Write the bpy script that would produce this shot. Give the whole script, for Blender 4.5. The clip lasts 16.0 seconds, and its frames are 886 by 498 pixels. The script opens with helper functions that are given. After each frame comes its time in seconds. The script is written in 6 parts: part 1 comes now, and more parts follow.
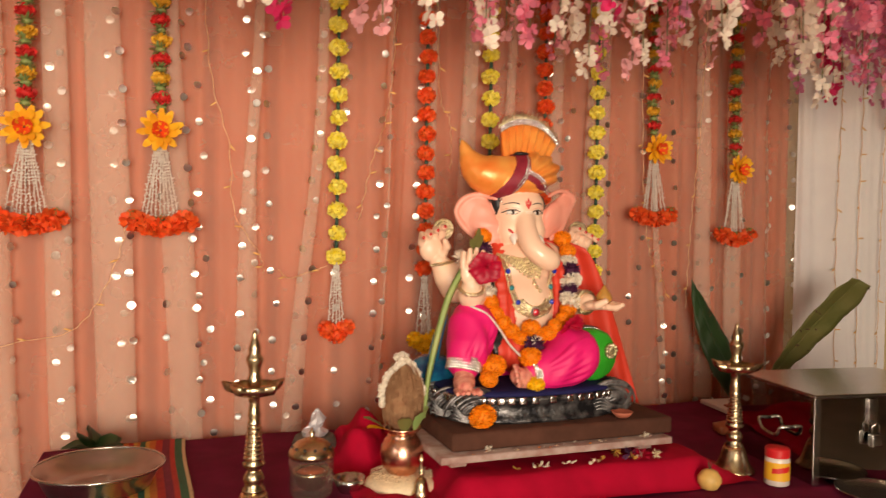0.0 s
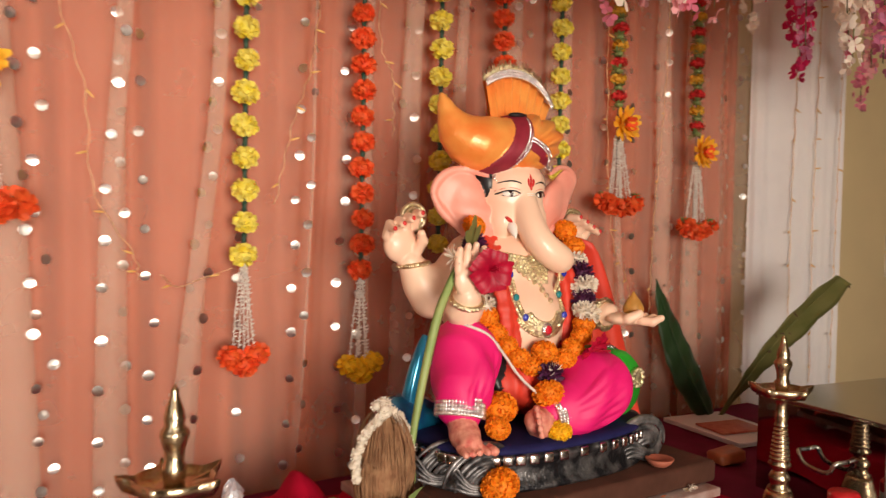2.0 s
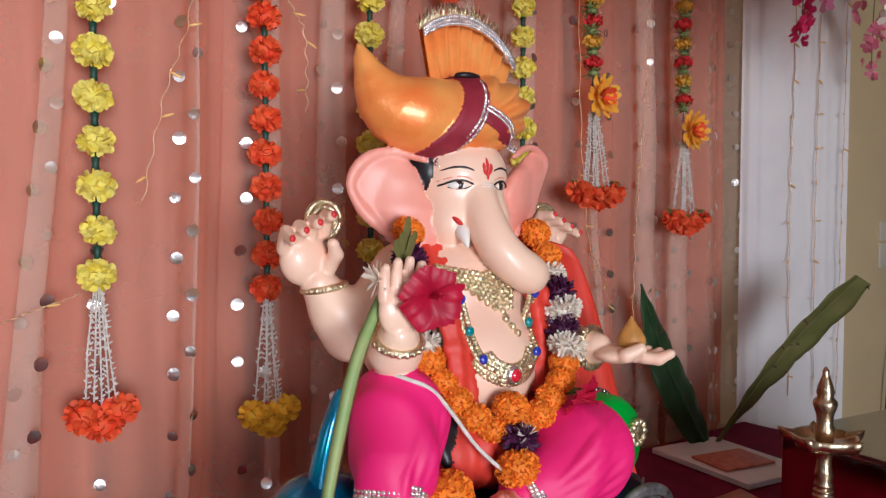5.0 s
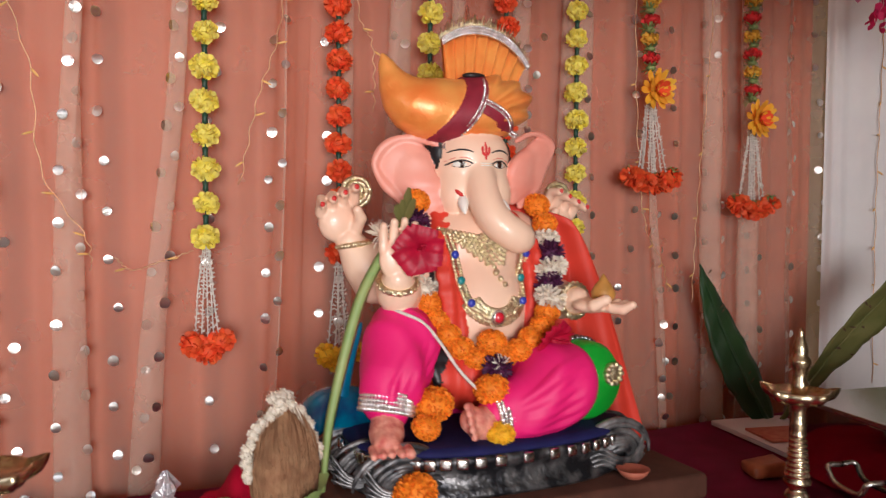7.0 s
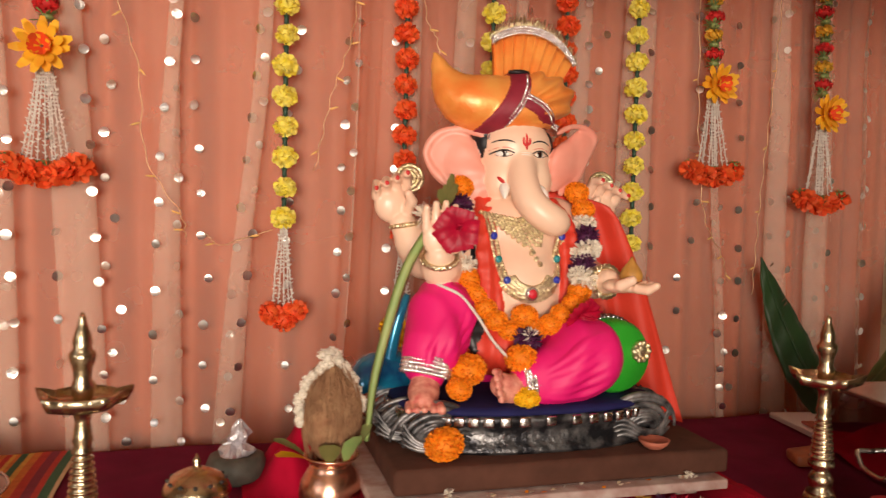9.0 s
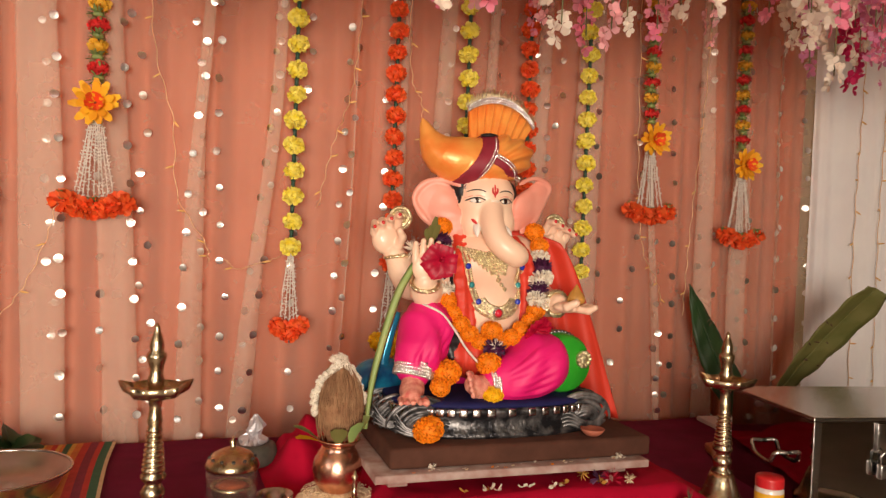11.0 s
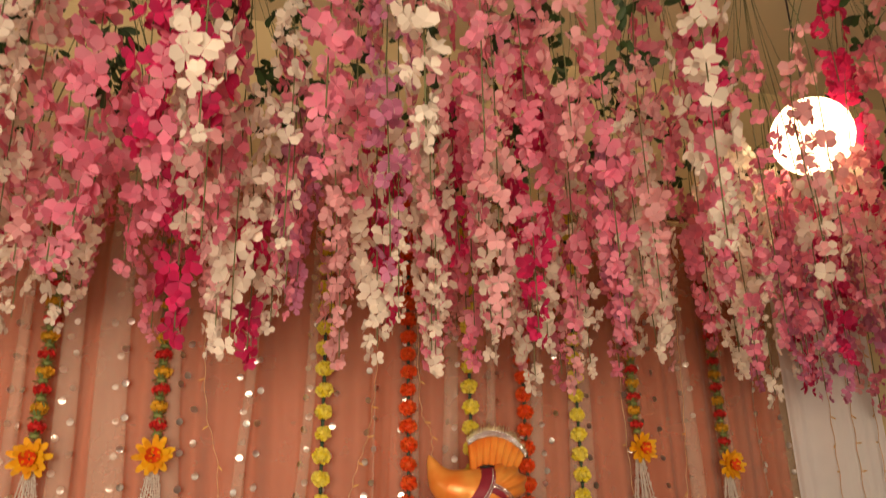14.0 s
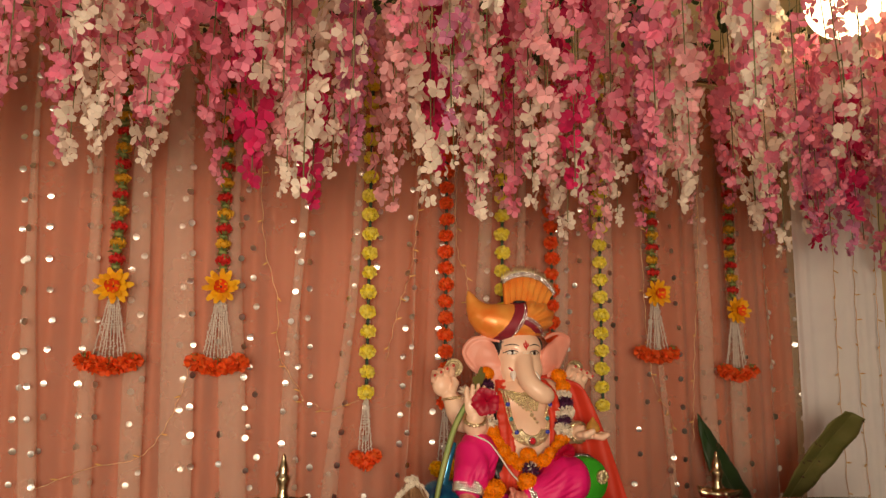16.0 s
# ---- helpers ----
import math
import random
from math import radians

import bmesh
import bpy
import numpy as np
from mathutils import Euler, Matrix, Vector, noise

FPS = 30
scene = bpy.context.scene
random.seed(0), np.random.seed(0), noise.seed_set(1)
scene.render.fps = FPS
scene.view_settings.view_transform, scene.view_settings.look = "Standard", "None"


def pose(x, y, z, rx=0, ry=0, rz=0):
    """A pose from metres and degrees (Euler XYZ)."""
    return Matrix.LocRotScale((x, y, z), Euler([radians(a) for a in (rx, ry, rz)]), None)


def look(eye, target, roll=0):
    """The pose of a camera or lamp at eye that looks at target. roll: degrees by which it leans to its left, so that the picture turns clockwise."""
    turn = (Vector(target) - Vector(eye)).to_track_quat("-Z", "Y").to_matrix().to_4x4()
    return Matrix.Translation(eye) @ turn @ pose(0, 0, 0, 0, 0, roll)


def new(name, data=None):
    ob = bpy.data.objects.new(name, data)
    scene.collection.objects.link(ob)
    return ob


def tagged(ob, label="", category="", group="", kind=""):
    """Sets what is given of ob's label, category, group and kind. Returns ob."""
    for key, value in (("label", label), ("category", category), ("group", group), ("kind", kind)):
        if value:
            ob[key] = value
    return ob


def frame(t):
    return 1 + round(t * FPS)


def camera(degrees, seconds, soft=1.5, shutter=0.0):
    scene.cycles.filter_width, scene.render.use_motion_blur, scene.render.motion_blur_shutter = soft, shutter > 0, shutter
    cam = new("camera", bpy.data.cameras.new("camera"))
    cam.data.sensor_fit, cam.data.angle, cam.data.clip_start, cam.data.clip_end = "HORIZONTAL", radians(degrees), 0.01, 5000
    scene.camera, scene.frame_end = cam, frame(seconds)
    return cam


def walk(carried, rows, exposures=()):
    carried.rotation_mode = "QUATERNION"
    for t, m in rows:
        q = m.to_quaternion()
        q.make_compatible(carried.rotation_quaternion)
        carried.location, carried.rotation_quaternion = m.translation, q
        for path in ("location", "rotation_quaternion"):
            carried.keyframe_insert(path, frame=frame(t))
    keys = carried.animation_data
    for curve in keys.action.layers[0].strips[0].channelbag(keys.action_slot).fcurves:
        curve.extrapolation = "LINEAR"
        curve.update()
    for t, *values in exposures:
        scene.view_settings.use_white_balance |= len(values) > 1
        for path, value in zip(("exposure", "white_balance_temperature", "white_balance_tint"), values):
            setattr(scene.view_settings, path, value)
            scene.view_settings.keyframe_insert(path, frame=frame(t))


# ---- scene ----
cam = camera(60.1, 16.0, 1.3, 0.5)
PATH = [
    (0, (0.182, -0.101, 1.066), (0.865, 1.778, 1.008), 0.9),
    (0.5, (0.104, -0.021, 1.062), (0.799, 1.852, 0.973), 1.4),
    (1, (0.133, 0.143, 1.052), (0.869, 2.0, 0.962), 1.4),
    (1.5, (0.153, 0.31, 1.05), (1.001, 2.12, 0.97), 1.1),
    (2, (0.124, 0.535, 1.048), (1.223, 2.205, 0.982), 1.1),
    (2.5, (0.123, 0.65, 1.031), (1.331, 2.242, 0.958), 0.8),
    (3, (0.205, 0.739, 1.032), (1.446, 2.305, 0.951), 0.1),
    (3.5, (0.257, 0.814, 1.051), (1.501, 2.378, 0.972), -0.2),
    (3.7, (0.266, 0.852, 1.054), (1.512, 2.415, 0.977), -0.3),
    (5.8, (0.453, 0.815, 1.07), (1.496, 2.519, 0.976), -0.1),
    (6, (0.459, 0.766, 1.066), (1.452, 2.5, 0.976), -0.2),
    (6.5, (0.437, 0.635, 1.048), (1.329, 2.423, 0.956), 0.0),
    (7, (0.477, 0.506, 1.023), (1.269, 2.341, 0.933), 0.3),
    (7.5, (0.594, 0.407, 1.015), (1.279, 2.284, 0.923), 1.2),
    (8, (0.649, 0.353, 1.014), (1.21, 2.27, 0.915), 1.7),
    (8.5, (0.633, 0.334, 1.01), (1.148, 2.264, 0.9), 1.7),
    (9, (0.535, 0.352, 1.003), (1.067, 2.277, 0.9), 1.4),
    (9.2, (0.488, 0.352, 1.019), (1.103, 2.252, 0.914), 1.1),
    (11.3, (0.379, -0.017, 1.036), (0.996, 1.884, 0.991), 2.3),
    (11.5, (0.363, -0.048, 1.036), (0.978, 1.855, 0.992), 2.2),
    (12, (0.378, -0.123, 1.046), (0.992, 1.78, 1.007), 1.9),
    (12.5, (0.395, -0.207, 1.078), (0.986, 1.699, 1.212), 1.4),
    (13, (0.388, -0.259, 1.103), (0.943, 1.632, 1.444), 0.7),
    (13.5, (0.372, -0.294, 1.135), (0.903, 1.569, 1.636), -0.0),
    (14, (0.358, -0.326, 1.149), (0.874, 1.496, 1.793), -1.0),
    (14.5, (0.357, -0.352, 1.14), (0.858, 1.445, 1.86), -1.4),
    (15, (0.307, -0.371, 1.112), (0.795, 1.517, 1.557), -0.9),
    (15.5, (0.238, -0.419, 1.082), (0.732, 1.489, 1.42), 0.4),
    (16, (0.234, -0.471, 1.073), (0.737, 1.442, 1.368), 0.5),
]
EXPOSURES = [(0.0, 0.02, 7500, 12), (1.5, 0.02, 7250, 12), (2.5, 0.14, 6050, 10), (3.5, 0.14, 5450, 9), (6.0, -0.12, 5050, 8), (7.0, -0.08, 5650, 10), (8.0, 0.0, 6450, 12), (9.2, 0.0, 6900, 13), (12.0, 0.03, 7250, 12), (13.0, -0.12, 7900, 13), (14.0, -0.45, 8100, 14), (14.6, -0.45, 8100, 14), (15.0, -0.56, 8100, 14), (16.0, -0.6, 8200, 14)]
walk(cam, [(t, look(eye, target, roll)) for t, eye, target, roll in PATH], EXPOSURES)

# ---- light ----
TAU = 2 * math.pi
world = bpy.data.worlds.new("world")
scene.world = world
world.use_nodes = True
wn = world.node_tree.nodes
sky = wn.new("ShaderNodeTexSky")
sky.sky_type, sky.sun_disc, sky.sun_elevation, sky.sun_rotation = "NISHITA", False, radians(40), radians(200)
world.node_tree.links.new(sky.outputs[0], wn["Background"].inputs[0])
wn["Background"].inputs[1].default_value = 0.1


def area_lamp(name, eye, target, sx, sy, watts, colour):
    lamp = bpy.data.lights.new(name, "AREA")
    lamp.shape, lamp.size, lamp.size_y, lamp.energy, lamp.color = "RECTANGLE", sx, sy, watts, colour
    ob = new(name, lamp)
    ob.matrix_world = look(eye, target)
    return ob


area_lamp("window_daylight", (-0.35, -2.86, 1.1), (0.38, 2.0, 1.35), 1.75, 1.55, 63, (1.0, 0.88, 0.76)).data.spread = radians(94)
area_lamp("side_window_daylight", (-1.92, -0.4, 1.4), (1.0, 1.4, 1.1), 1.25, 1.0, 7, (1.0, 0.92, 0.84))
bulb = bpy.data.lights.new("globe_bulb", "POINT")
bulb.energy, bulb.color, bulb.shadow_soft_size = 20, (1.0, 0.72, 0.42), 0.06
new("globe_bulb", bulb).location = (1.93, 1.3, 2.15)

# ---- materials ----


def material(name, colour, rough=0.6, metal=0.0, vary=0.12, scale=40.0, bump=0.1, bump_scale=200.0, second=None, mix_at=0.5,
             sheen=0.0, translucent=0.0, coat=0.0, island=0.0, objrand=0.0, spec=0.5, distance=0.002):
    m = bpy.data.materials.new(name)
    m.use_nodes = True
    nt = m.node_tree
    n, l = nt.nodes, nt.links
    p = n["Principled BSDF"]
    p.inputs["Roughness"].default_value = rough
    p.inputs["Metallic"].default_value = metal
    p.inputs["Specular IOR Level"].default_value = spec
    p.inputs["Sheen Weight"].default_value = sheen
    p.inputs["Coat Weight"].default_value = coat
    tc = n.new("ShaderNodeTexCoord")
    big = n.new("ShaderNodeTexNoise")
    big.inputs["Scale"].default_value, big.inputs["Detail"].default_value = scale, 5
    l.new(tc.outputs["Object"], big.inputs["Vector"])
    ramp = n.new("ShaderNodeValToRGB")
    a, b = ramp.color_ramp.elements
    a.position, b.position = mix_at - 0.22, mix_at + 0.22
    other = second or tuple(c * (1 - vary) for c in colour)
    top = colour if second else tuple(min(1, c * (1 + vary)) for c in colour)
    a.color, b.color = (*other, 1), (*top, 1)
    l.new(big.outputs["Fac"], ramp.inputs[0])
    col = ramp.outputs[0]
    if island or objrand:
        src = n.new("ShaderNodeNewGeometry").outputs["Random Per Island"] if island else n.new("ShaderNodeObjectInfo").outputs["Random"]
        hsv = n.new("ShaderNodeHueSaturation")
        mr = n.new("ShaderNodeMapRange")
        k = island or objrand
        mr.inputs[3].default_value, mr.inputs[4].default_value = 1 - k, 1 + k
        l.new(src, mr.inputs[0])
        l.new(mr.outputs[0], hsv.inputs["Value"])
        l.new(col, hsv.inputs["Color"])
        col = hsv.outputs[0]
    l.new(col, p.inputs["Base Color"])
    if bump:
        fine = n.new("ShaderNodeTexNoise")
        fine.inputs["Scale"].default_value, fine.inputs["Detail"].default_value = bump_scale, 3
        l.new(tc.outputs["Object"], fine.inputs["Vector"])
        bn = n.new("ShaderNodeBump")
        bn.inputs["Strength"].default_value, bn.inputs["Distance"].default_value = bump, distance
        l.new(fine.outputs["Fac"], bn.inputs["Height"])
        l.new(bn.outputs[0], p.inputs["Normal"])
    if translucent:
        tr = n.new("ShaderNodeBsdfTranslucent")
        l.new(col, tr.inputs["Color"])
        mx = n.new("ShaderNodeMixShader")
        mx.inputs[0].default_value = translucent
        l.new(p.outputs[0], mx.inputs[1])
        l.new(tr.outputs[0], mx.inputs[2])
        l.new(mx.outputs[0], n["Material Output"].inputs[0])
    return m


def sheer(name, colour, cover):
    """A woven voile: threads of the given cover with open mesh between them."""
    m = material(name, colour, 0.55, vary=0.06, scale=9, bump=0.15, bump_scale=500, spec=0.3, translucent=0.35)
    nt = m.node_tree
    n, l = nt.nodes, nt.links
    last = n["Material Output"].inputs[0].links[0].from_socket
    clear = n.new("ShaderNodeBsdfTransparent")
    mx = n.new("ShaderNodeMixShader")
    mx.inputs[0].default_value = cover
    l.new(clear.outputs[0], mx.inputs[1])
    l.new(last, mx.inputs[2])
    l.new(mx.outputs[0], n["Material Output"].inputs[0])
    return m


def glow(name, colour, strength):
    m = bpy.data.materials.new(name)
    m.use_nodes = True
    p = m.node_tree.nodes["Principled BSDF"]
    p.inputs["Base Color"].default_value = (*colour, 1)
    p.inputs["Emission Color"].default_value = (*colour, 1)
    p.inputs["Emission Strength"].default_value = strength
    return m


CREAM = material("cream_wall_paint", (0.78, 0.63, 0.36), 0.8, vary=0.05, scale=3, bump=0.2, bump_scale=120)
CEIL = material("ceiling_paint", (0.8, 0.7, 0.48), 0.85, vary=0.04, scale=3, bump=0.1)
# room gloom put into the colour: darkens reflections and cuts bounce light
DIM = material("room_gloom_wall", (0.3, 0.24, 0.18), 0.8, vary=0.08, scale=3, bump=0.15, bump_scale=120)
FLOOR = material("floor_tile_glaze", (0.45, 0.4, 0.34), 0.35, vary=0.15, scale=6, bump=0.05)
PEACH = material("peach_satin", (0.5, 0.09, 0.022), 0.6, vary=0.07, scale=5, bump=0.15, bump_scale=350, spec=0.25)
VOILE = sheer("pink_voile", (0.98, 0.78, 0.64), 0.29)
WHITEV = material("white_voile", (0.95, 0.95, 0.98), 0.7, vary=0.05, scale=8, bump=0.15, bump_scale=350, translucent=0.3)
SEQUIN = material("silver_sequin", (0.9, 0.87, 0.83), 0.3, 1.0, vary=0.05, bump=0.25, bump_scale=160, distance=0.004)
MAROON = material("maroon_tablecloth", (0.16, 0.01, 0.042), 0.85, vary=0.2, scale=14, bump=0.25, bump_scale=500, spec=0.12)
RED_CLOTH = material("red_cotton", (0.42, 0.004, 0.03), 0.85, vary=0.15, scale=18, bump=0.3, bump_scale=600, spec=0.12)
WOOD = material("table_wood", (0.22, 0.11, 0.05), 0.5, vary=0.25, scale=12, bump=0.15)
BRASS = material("worn_brass", (0.7, 0.57, 0.38), 0.27, 1.0, second=(0.42, 0.31, 0.18), scale=36, bump=0.3, bump_scale=150)
COPPER = material("rose_copper", (0.78, 0.42, 0.29), 0.27, 1.0, vary=0.25, scale=28, bump=0.25, bump_scale=90)
STEEL = material("brushed_steel", (0.52, 0.5, 0.48), 0.24, 1.0, vary=0.08, scale=20, bump=0.06, bump_scale=200)
MIRROR_STEEL = material("polished_steel", (0.42, 0.4, 0.39), 0.045, 1.0, vary=0.1, scale=8, bump=0.04, bump_scale=14, distance=0.004)
GLASS = bpy.data.materials.new("clear_glass")
GLASS.use_nodes = True
gn, gl = GLASS.node_tree.nodes, GLASS.node_tree.links
g_clear, g_gloss, g_mix, g_fr = (gn.new("ShaderNode" + a) for a in ("BsdfTransparent", "BsdfGlossy", "MixShader", "LayerWeight"))
g_clear.inputs[0].default_value = (0.97, 0.965, 0.955, 1)
g_gloss.inputs["Roughness"].default_value = 0.04
g_fr.inputs["Blend"].default_value = 0.15
gl.new(g_fr.outputs["Facing"], g_mix.inputs[0])
gl.new(g_clear.outputs[0], g_mix.inputs[1])
gl.new(g_gloss.outputs[0], g_mix.inputs[2])
g_dust, g_soot = gn.new("ShaderNodeBsdfDiffuse"), gn.new("ShaderNodeMixShader")
g_dust.inputs[0].default_value = (0.75, 0.68, 0.58, 1)
g_soot.inputs[0].default_value = 0.02
gl.new(g_mix.outputs[0], g_soot.inputs[1])
gl.new(g_dust.outputs[0], g_soot.inputs[2])
gl.new(g_soot.outputs[0], gn["Material Output"].inputs[0])
CLAY = material("brown_clay", (0.085, 0.034, 0.022), 0.9, spec=0.2, vary=0.2, scale=22, bump=0.35, bump_scale=160)
PLANK = material("pale_dusted_wood", (0.46, 0.36, 0.32), 0.85, second=(0.24, 0.09, 0.07), scale=26, bump=0.3, mix_at=0.45)
SKIN = material("painted_cream_skin", (0.9, 0.66, 0.48), 0.36, second=(0.88, 0.56, 0.41), scale=7, bump=0.03, spec=0.5, coat=0.15)
SKIN_PINK = material("painted_pink_skin", (0.79, 0.27, 0.2), 0.42, second=(0.83, 0.39, 0.3), scale=12, bump=0.04)
MEHNDI = material("red_patterned_skin", (0.82, 0.38, 0.28), 0.45, second=(0.5, 0.05, 0.05), scale=75, bump=0.03, mix_at=0.42)
PINK = material("painted_magenta_cloth", (0.76, 0.008, 0.165), 0.55, vary=0.08, scale=8, bump=0.05)
SASH = material("painted_vermilion_cloth", (0.64, 0.042, 0.02), 0.55, vary=0.1, scale=10, bump=0.08)
HAT = material("painted_orange_turban", (0.88, 0.2, 0.03), 0.34, 0.25, second=(0.95, 0.46, 0.11), scale=13, bump=0.3, bump_scale=260, coat=0.25)
HATBAND = material("wine_velvet_band", (0.25, 0.012, 0.03), 0.6, vary=0.15, bump=0.2)
BLACK = material("black_hair_paint", (0.012, 0.01, 0.012), 0.4, bump=0.1)
WHITE = material("white_enamel", (0.85, 0.82, 0.76), 0.35, vary=0.03, bump=0.02)
REDPAINT = material("red_paint", (0.6, 0.02, 0.02), 0.45, vary=0.1, bump=0.03)
IRIS = material("brown_iris_paint", (0.03, 0.012, 0.008), 0.2, bump=0)
GOLD = material("gold_filigree", (0.9, 0.7, 0.46), 0.34, 1.0, vary=0.35, scale=160, bump=0.7, bump_scale=230, distance=0.004)
DIAMANTE = material("diamante_stones", (0.9, 0.84, 0.82), 0.14, 0.85, vary=0.2, scale=200, bump=0.4, bump_scale=400, island=0.35)
RUBY = material("ruby_stone", (0.6, 0.01, 0.03), 0.1, vary=0.1, coat=1, bump=0)
SAPPHIRE = material("blue_stone", (0.02, 0.04, 0.4), 0.1, vary=0.1, coat=1, bump=0)
TEALSTONE = material("teal_stone", (0.01, 0.22, 0.24), 0.1, vary=0.1, coat=1, bump=0)
NAVY = material("navy_velvet", (0.012, 0.012, 0.07), 0.75, vary=0.2, bump=0.2, spec=0.2)
SILVERDARK = material("tarnished_silver", (0.46, 0.45, 0.45), 0.38, 0.75, second=(0.03, 0.03, 0.035), scale=30, bump=0.6, bump_scale=70, distance=0.006, mix_at=0.66)
FLUTE = material("rubbed_silver", (0.4, 0.39, 0.39), 0.45, 0.7, second=(0.025, 0.025, 0.03), scale=48, bump=0.5, bump_scale=110, mix_at=0.54)
PEACOCK = material("peacock_blue_lacquer", (0.01, 0.36, 0.58), 0.16, 0.4, second=(0.01, 0.03, 0.14), scale=16, bump=0.1, coat=0.6)
GREEN = material("bright_green_lacquer", (0.02, 0.36, 0.025), 0.4, vary=0.08, scale=14, bump=0.04)
MARIGOLD = material("marigold_petals", (0.9, 0.26, 0.006), 0.7, vary=0.15, scale=90, bump=0.1, translucent=0.15, island=0.22)
MARI_YEL = material("yellow_marigold_petals", (0.9, 0.52, 0.01), 0.7, vary=0.1, scale=90, translucent=0.15, island=0.2)
YELLOW = material("yellow_cloth_petals", (0.95, 0.82, 0.05), 0.7, second=(0.93, 0.85, 0.25), scale=50, translucent=0.25, island=0.18)
REDORANGE = material("scarlet_cloth_petals", (0.85, 0.065, 0.015), 0.65, second=(0.85, 0.16, 0.03), scale=30, translucent=0.2, island=0.2)
CRIMSON = material("crimson_cloth_petals", (0.6, 0.02, 0.02), 0.7, vary=0.2, scale=60, translucent=0.15, island=0.25)
AMBER = material("amber_cloth_petals", (0.92, 0.55, 0.03), 0.65, second=(0.88, 0.3, 0.02), scale=26, translucent=0.25, island=0.15, mix_at=0.4)
OCHRE = material("ochre_cloth_petals", (0.7, 0.37, 0.03), 0.7, vary=0.2, scale=60, translucent=0.15, island=0.2)
LEAFLET = material("dark_green_foil_leaf", (0.03, 0.09, 0.02), 0.45, second=(0.25, 0.3, 0.1), scale=120, bump=0.2, mix_at=0.62)
DARKGREEN = material("bottle_green_ribbon", (0.01, 0.05, 0.03), 0.5, bump=0.1)
STRINGW = material("white_bud_string", (0.68, 0.64, 0.58), 0.7, vary=0.15, scale=120, bump=0.5, bump_scale=300)
HIBISCUS = material("hibiscus_petal", (0.46, 0.003, 0.035), 0.5, vary=0.2, scale=50, bump=0.2, translucent=0.2)
STALK = material("green_stalk", (0.2, 0.34, 0.1), 0.5, second=(0.34, 0.4, 0.14), scale=25, bump=0.1)
BANANA = material("banana_leaf", (0.12, 0.13, 0.028), 0.65, second=(0.2, 0.18, 0.055), scale=14, bump=0.3, bump_scale=80, translucent=0.15)
BANANA_DK = material("dark_banana_leaf", (0.022, 0.055, 0.016), 0.45, vary=0.25, scale=14, bump=0.3, bump_scale=80)
DRYLEAF = material("dry_leaf_edge", (0.09, 0.05, 0.025), 0.8, vary=0.3, bump=0.3)
HUSK = material("coconut_husk", (0.25, 0.115, 0.055), 0.85, second=(0.36, 0.2, 0.1), scale=60, bump=0.6, bump_scale=180, distance=0.004)
RICE = material("rice_grain", (0.8, 0.66, 0.45), 0.7, vary=0.12, scale=100, bump=0.2, island=0.15)
JASMINE = material("jasmine_petals", (0.85, 0.78, 0.66), 0.6, vary=0.1, scale=70, bump=0.1, translucent=0.2, island=0.12)
PURPLEF = material("purple_aster_petals", (0.07, 0.008, 0.05), 0.6, vary=0.3, scale=80, island=0.3)
W_PINK = material("pink_wisteria_petals", (0.85, 0.2, 0.34), 0.65, second=(0.88, 0.36, 0.46), scale=12, bump=0.1, translucent=0.42, island=0.22)
W_WHITE = material("cream_wisteria_petals", (0.92, 0.85, 0.74), 0.65, vary=0.08, scale=12, bump=0.1, translucent=0.42, island=0.14)
W_MAG = material("magenta_wisteria_petals", (0.72, 0.03, 0.16), 0.65, vary=0.2, scale=12, bump=0.1, translucent=0.4, island=0.25)
W_LILAC = material("lilac_wisteria_petals", (0.68, 0.24, 0.42), 0.65, vary=0.15, scale=12, bump=0.1, translucent=0.42, island=0.2)
W_PALE = material("pale_pink_wisteria_petals", (0.9, 0.47, 0.5), 0.65, vary=0.12, scale=12, bump=0.1, translucent=0.42, island=0.18)
STEM = material("wisteria_stem", (0.14, 0.15, 0.06), 0.7, vary=0.3, bump=0.2)
WLEAF = material("wisteria_leaf", (0.03, 0.07, 0.018), 0.55, vary=0.3, scale=30, bump=0.2, translucent=0.15, island=0.3)
WIRE = material("gold_wire", (0.72, 0.46, 0.26), 0.4, 0.6, bump=0)
BULBLET = material("amber_bulblet", (0.82, 0.5, 0.16), 0.25, vary=0.2, bump=0, coat=0.5)
PAPER = material("white_paper", (0.75, 0.72, 0.75), 0.7, vary=0.04, scale=8, bump=0.06)
REDPRINT = material("red_printed_card", (0.42, 0.07, 0.05), 0.5, second=(0.55, 0.2, 0.12), scale=60, bump=0.04)
RUST = material("rust_orange_foil", (0.4, 0.11, 0.04), 0.4, vary=0.3, scale=30, bump=0.3, bump_scale=60)
REDLID = material("red_plastic_lid", (0.6, 0.02, 0.025), 0.35, vary=0.05, bump=0.02)
LABEL = material("yellow_paper_label", (0.8, 0.42, 0.03), 0.5, vary=0.06, bump=0.02)
POWDER = material("white_powder_jar", (0.75, 0.68, 0.62), 0.3, vary=0.06, bump=0.03, coat=0.5)
FRUIT = material("pale_yellow_rind", (0.66, 0.42, 0.13), 0.5, vary=0.2, scale=40, bump=0.2)
GREYPOT = material("grey_stone_pot", (0.1, 0.1, 0.08), 0.55, vary=0.3, scale=40, bump=0.3)
FOIL = material("crumpled_clear_foil", (0.75, 0.74, 0.78), 0.2, 0.5, vary=0.1, bump=0.8, bump_scale=60, distance=0.01)
TERRA = material("terracotta_clay", (0.42, 0.12, 0.07), 0.7, vary=0.15, bump=0.2)
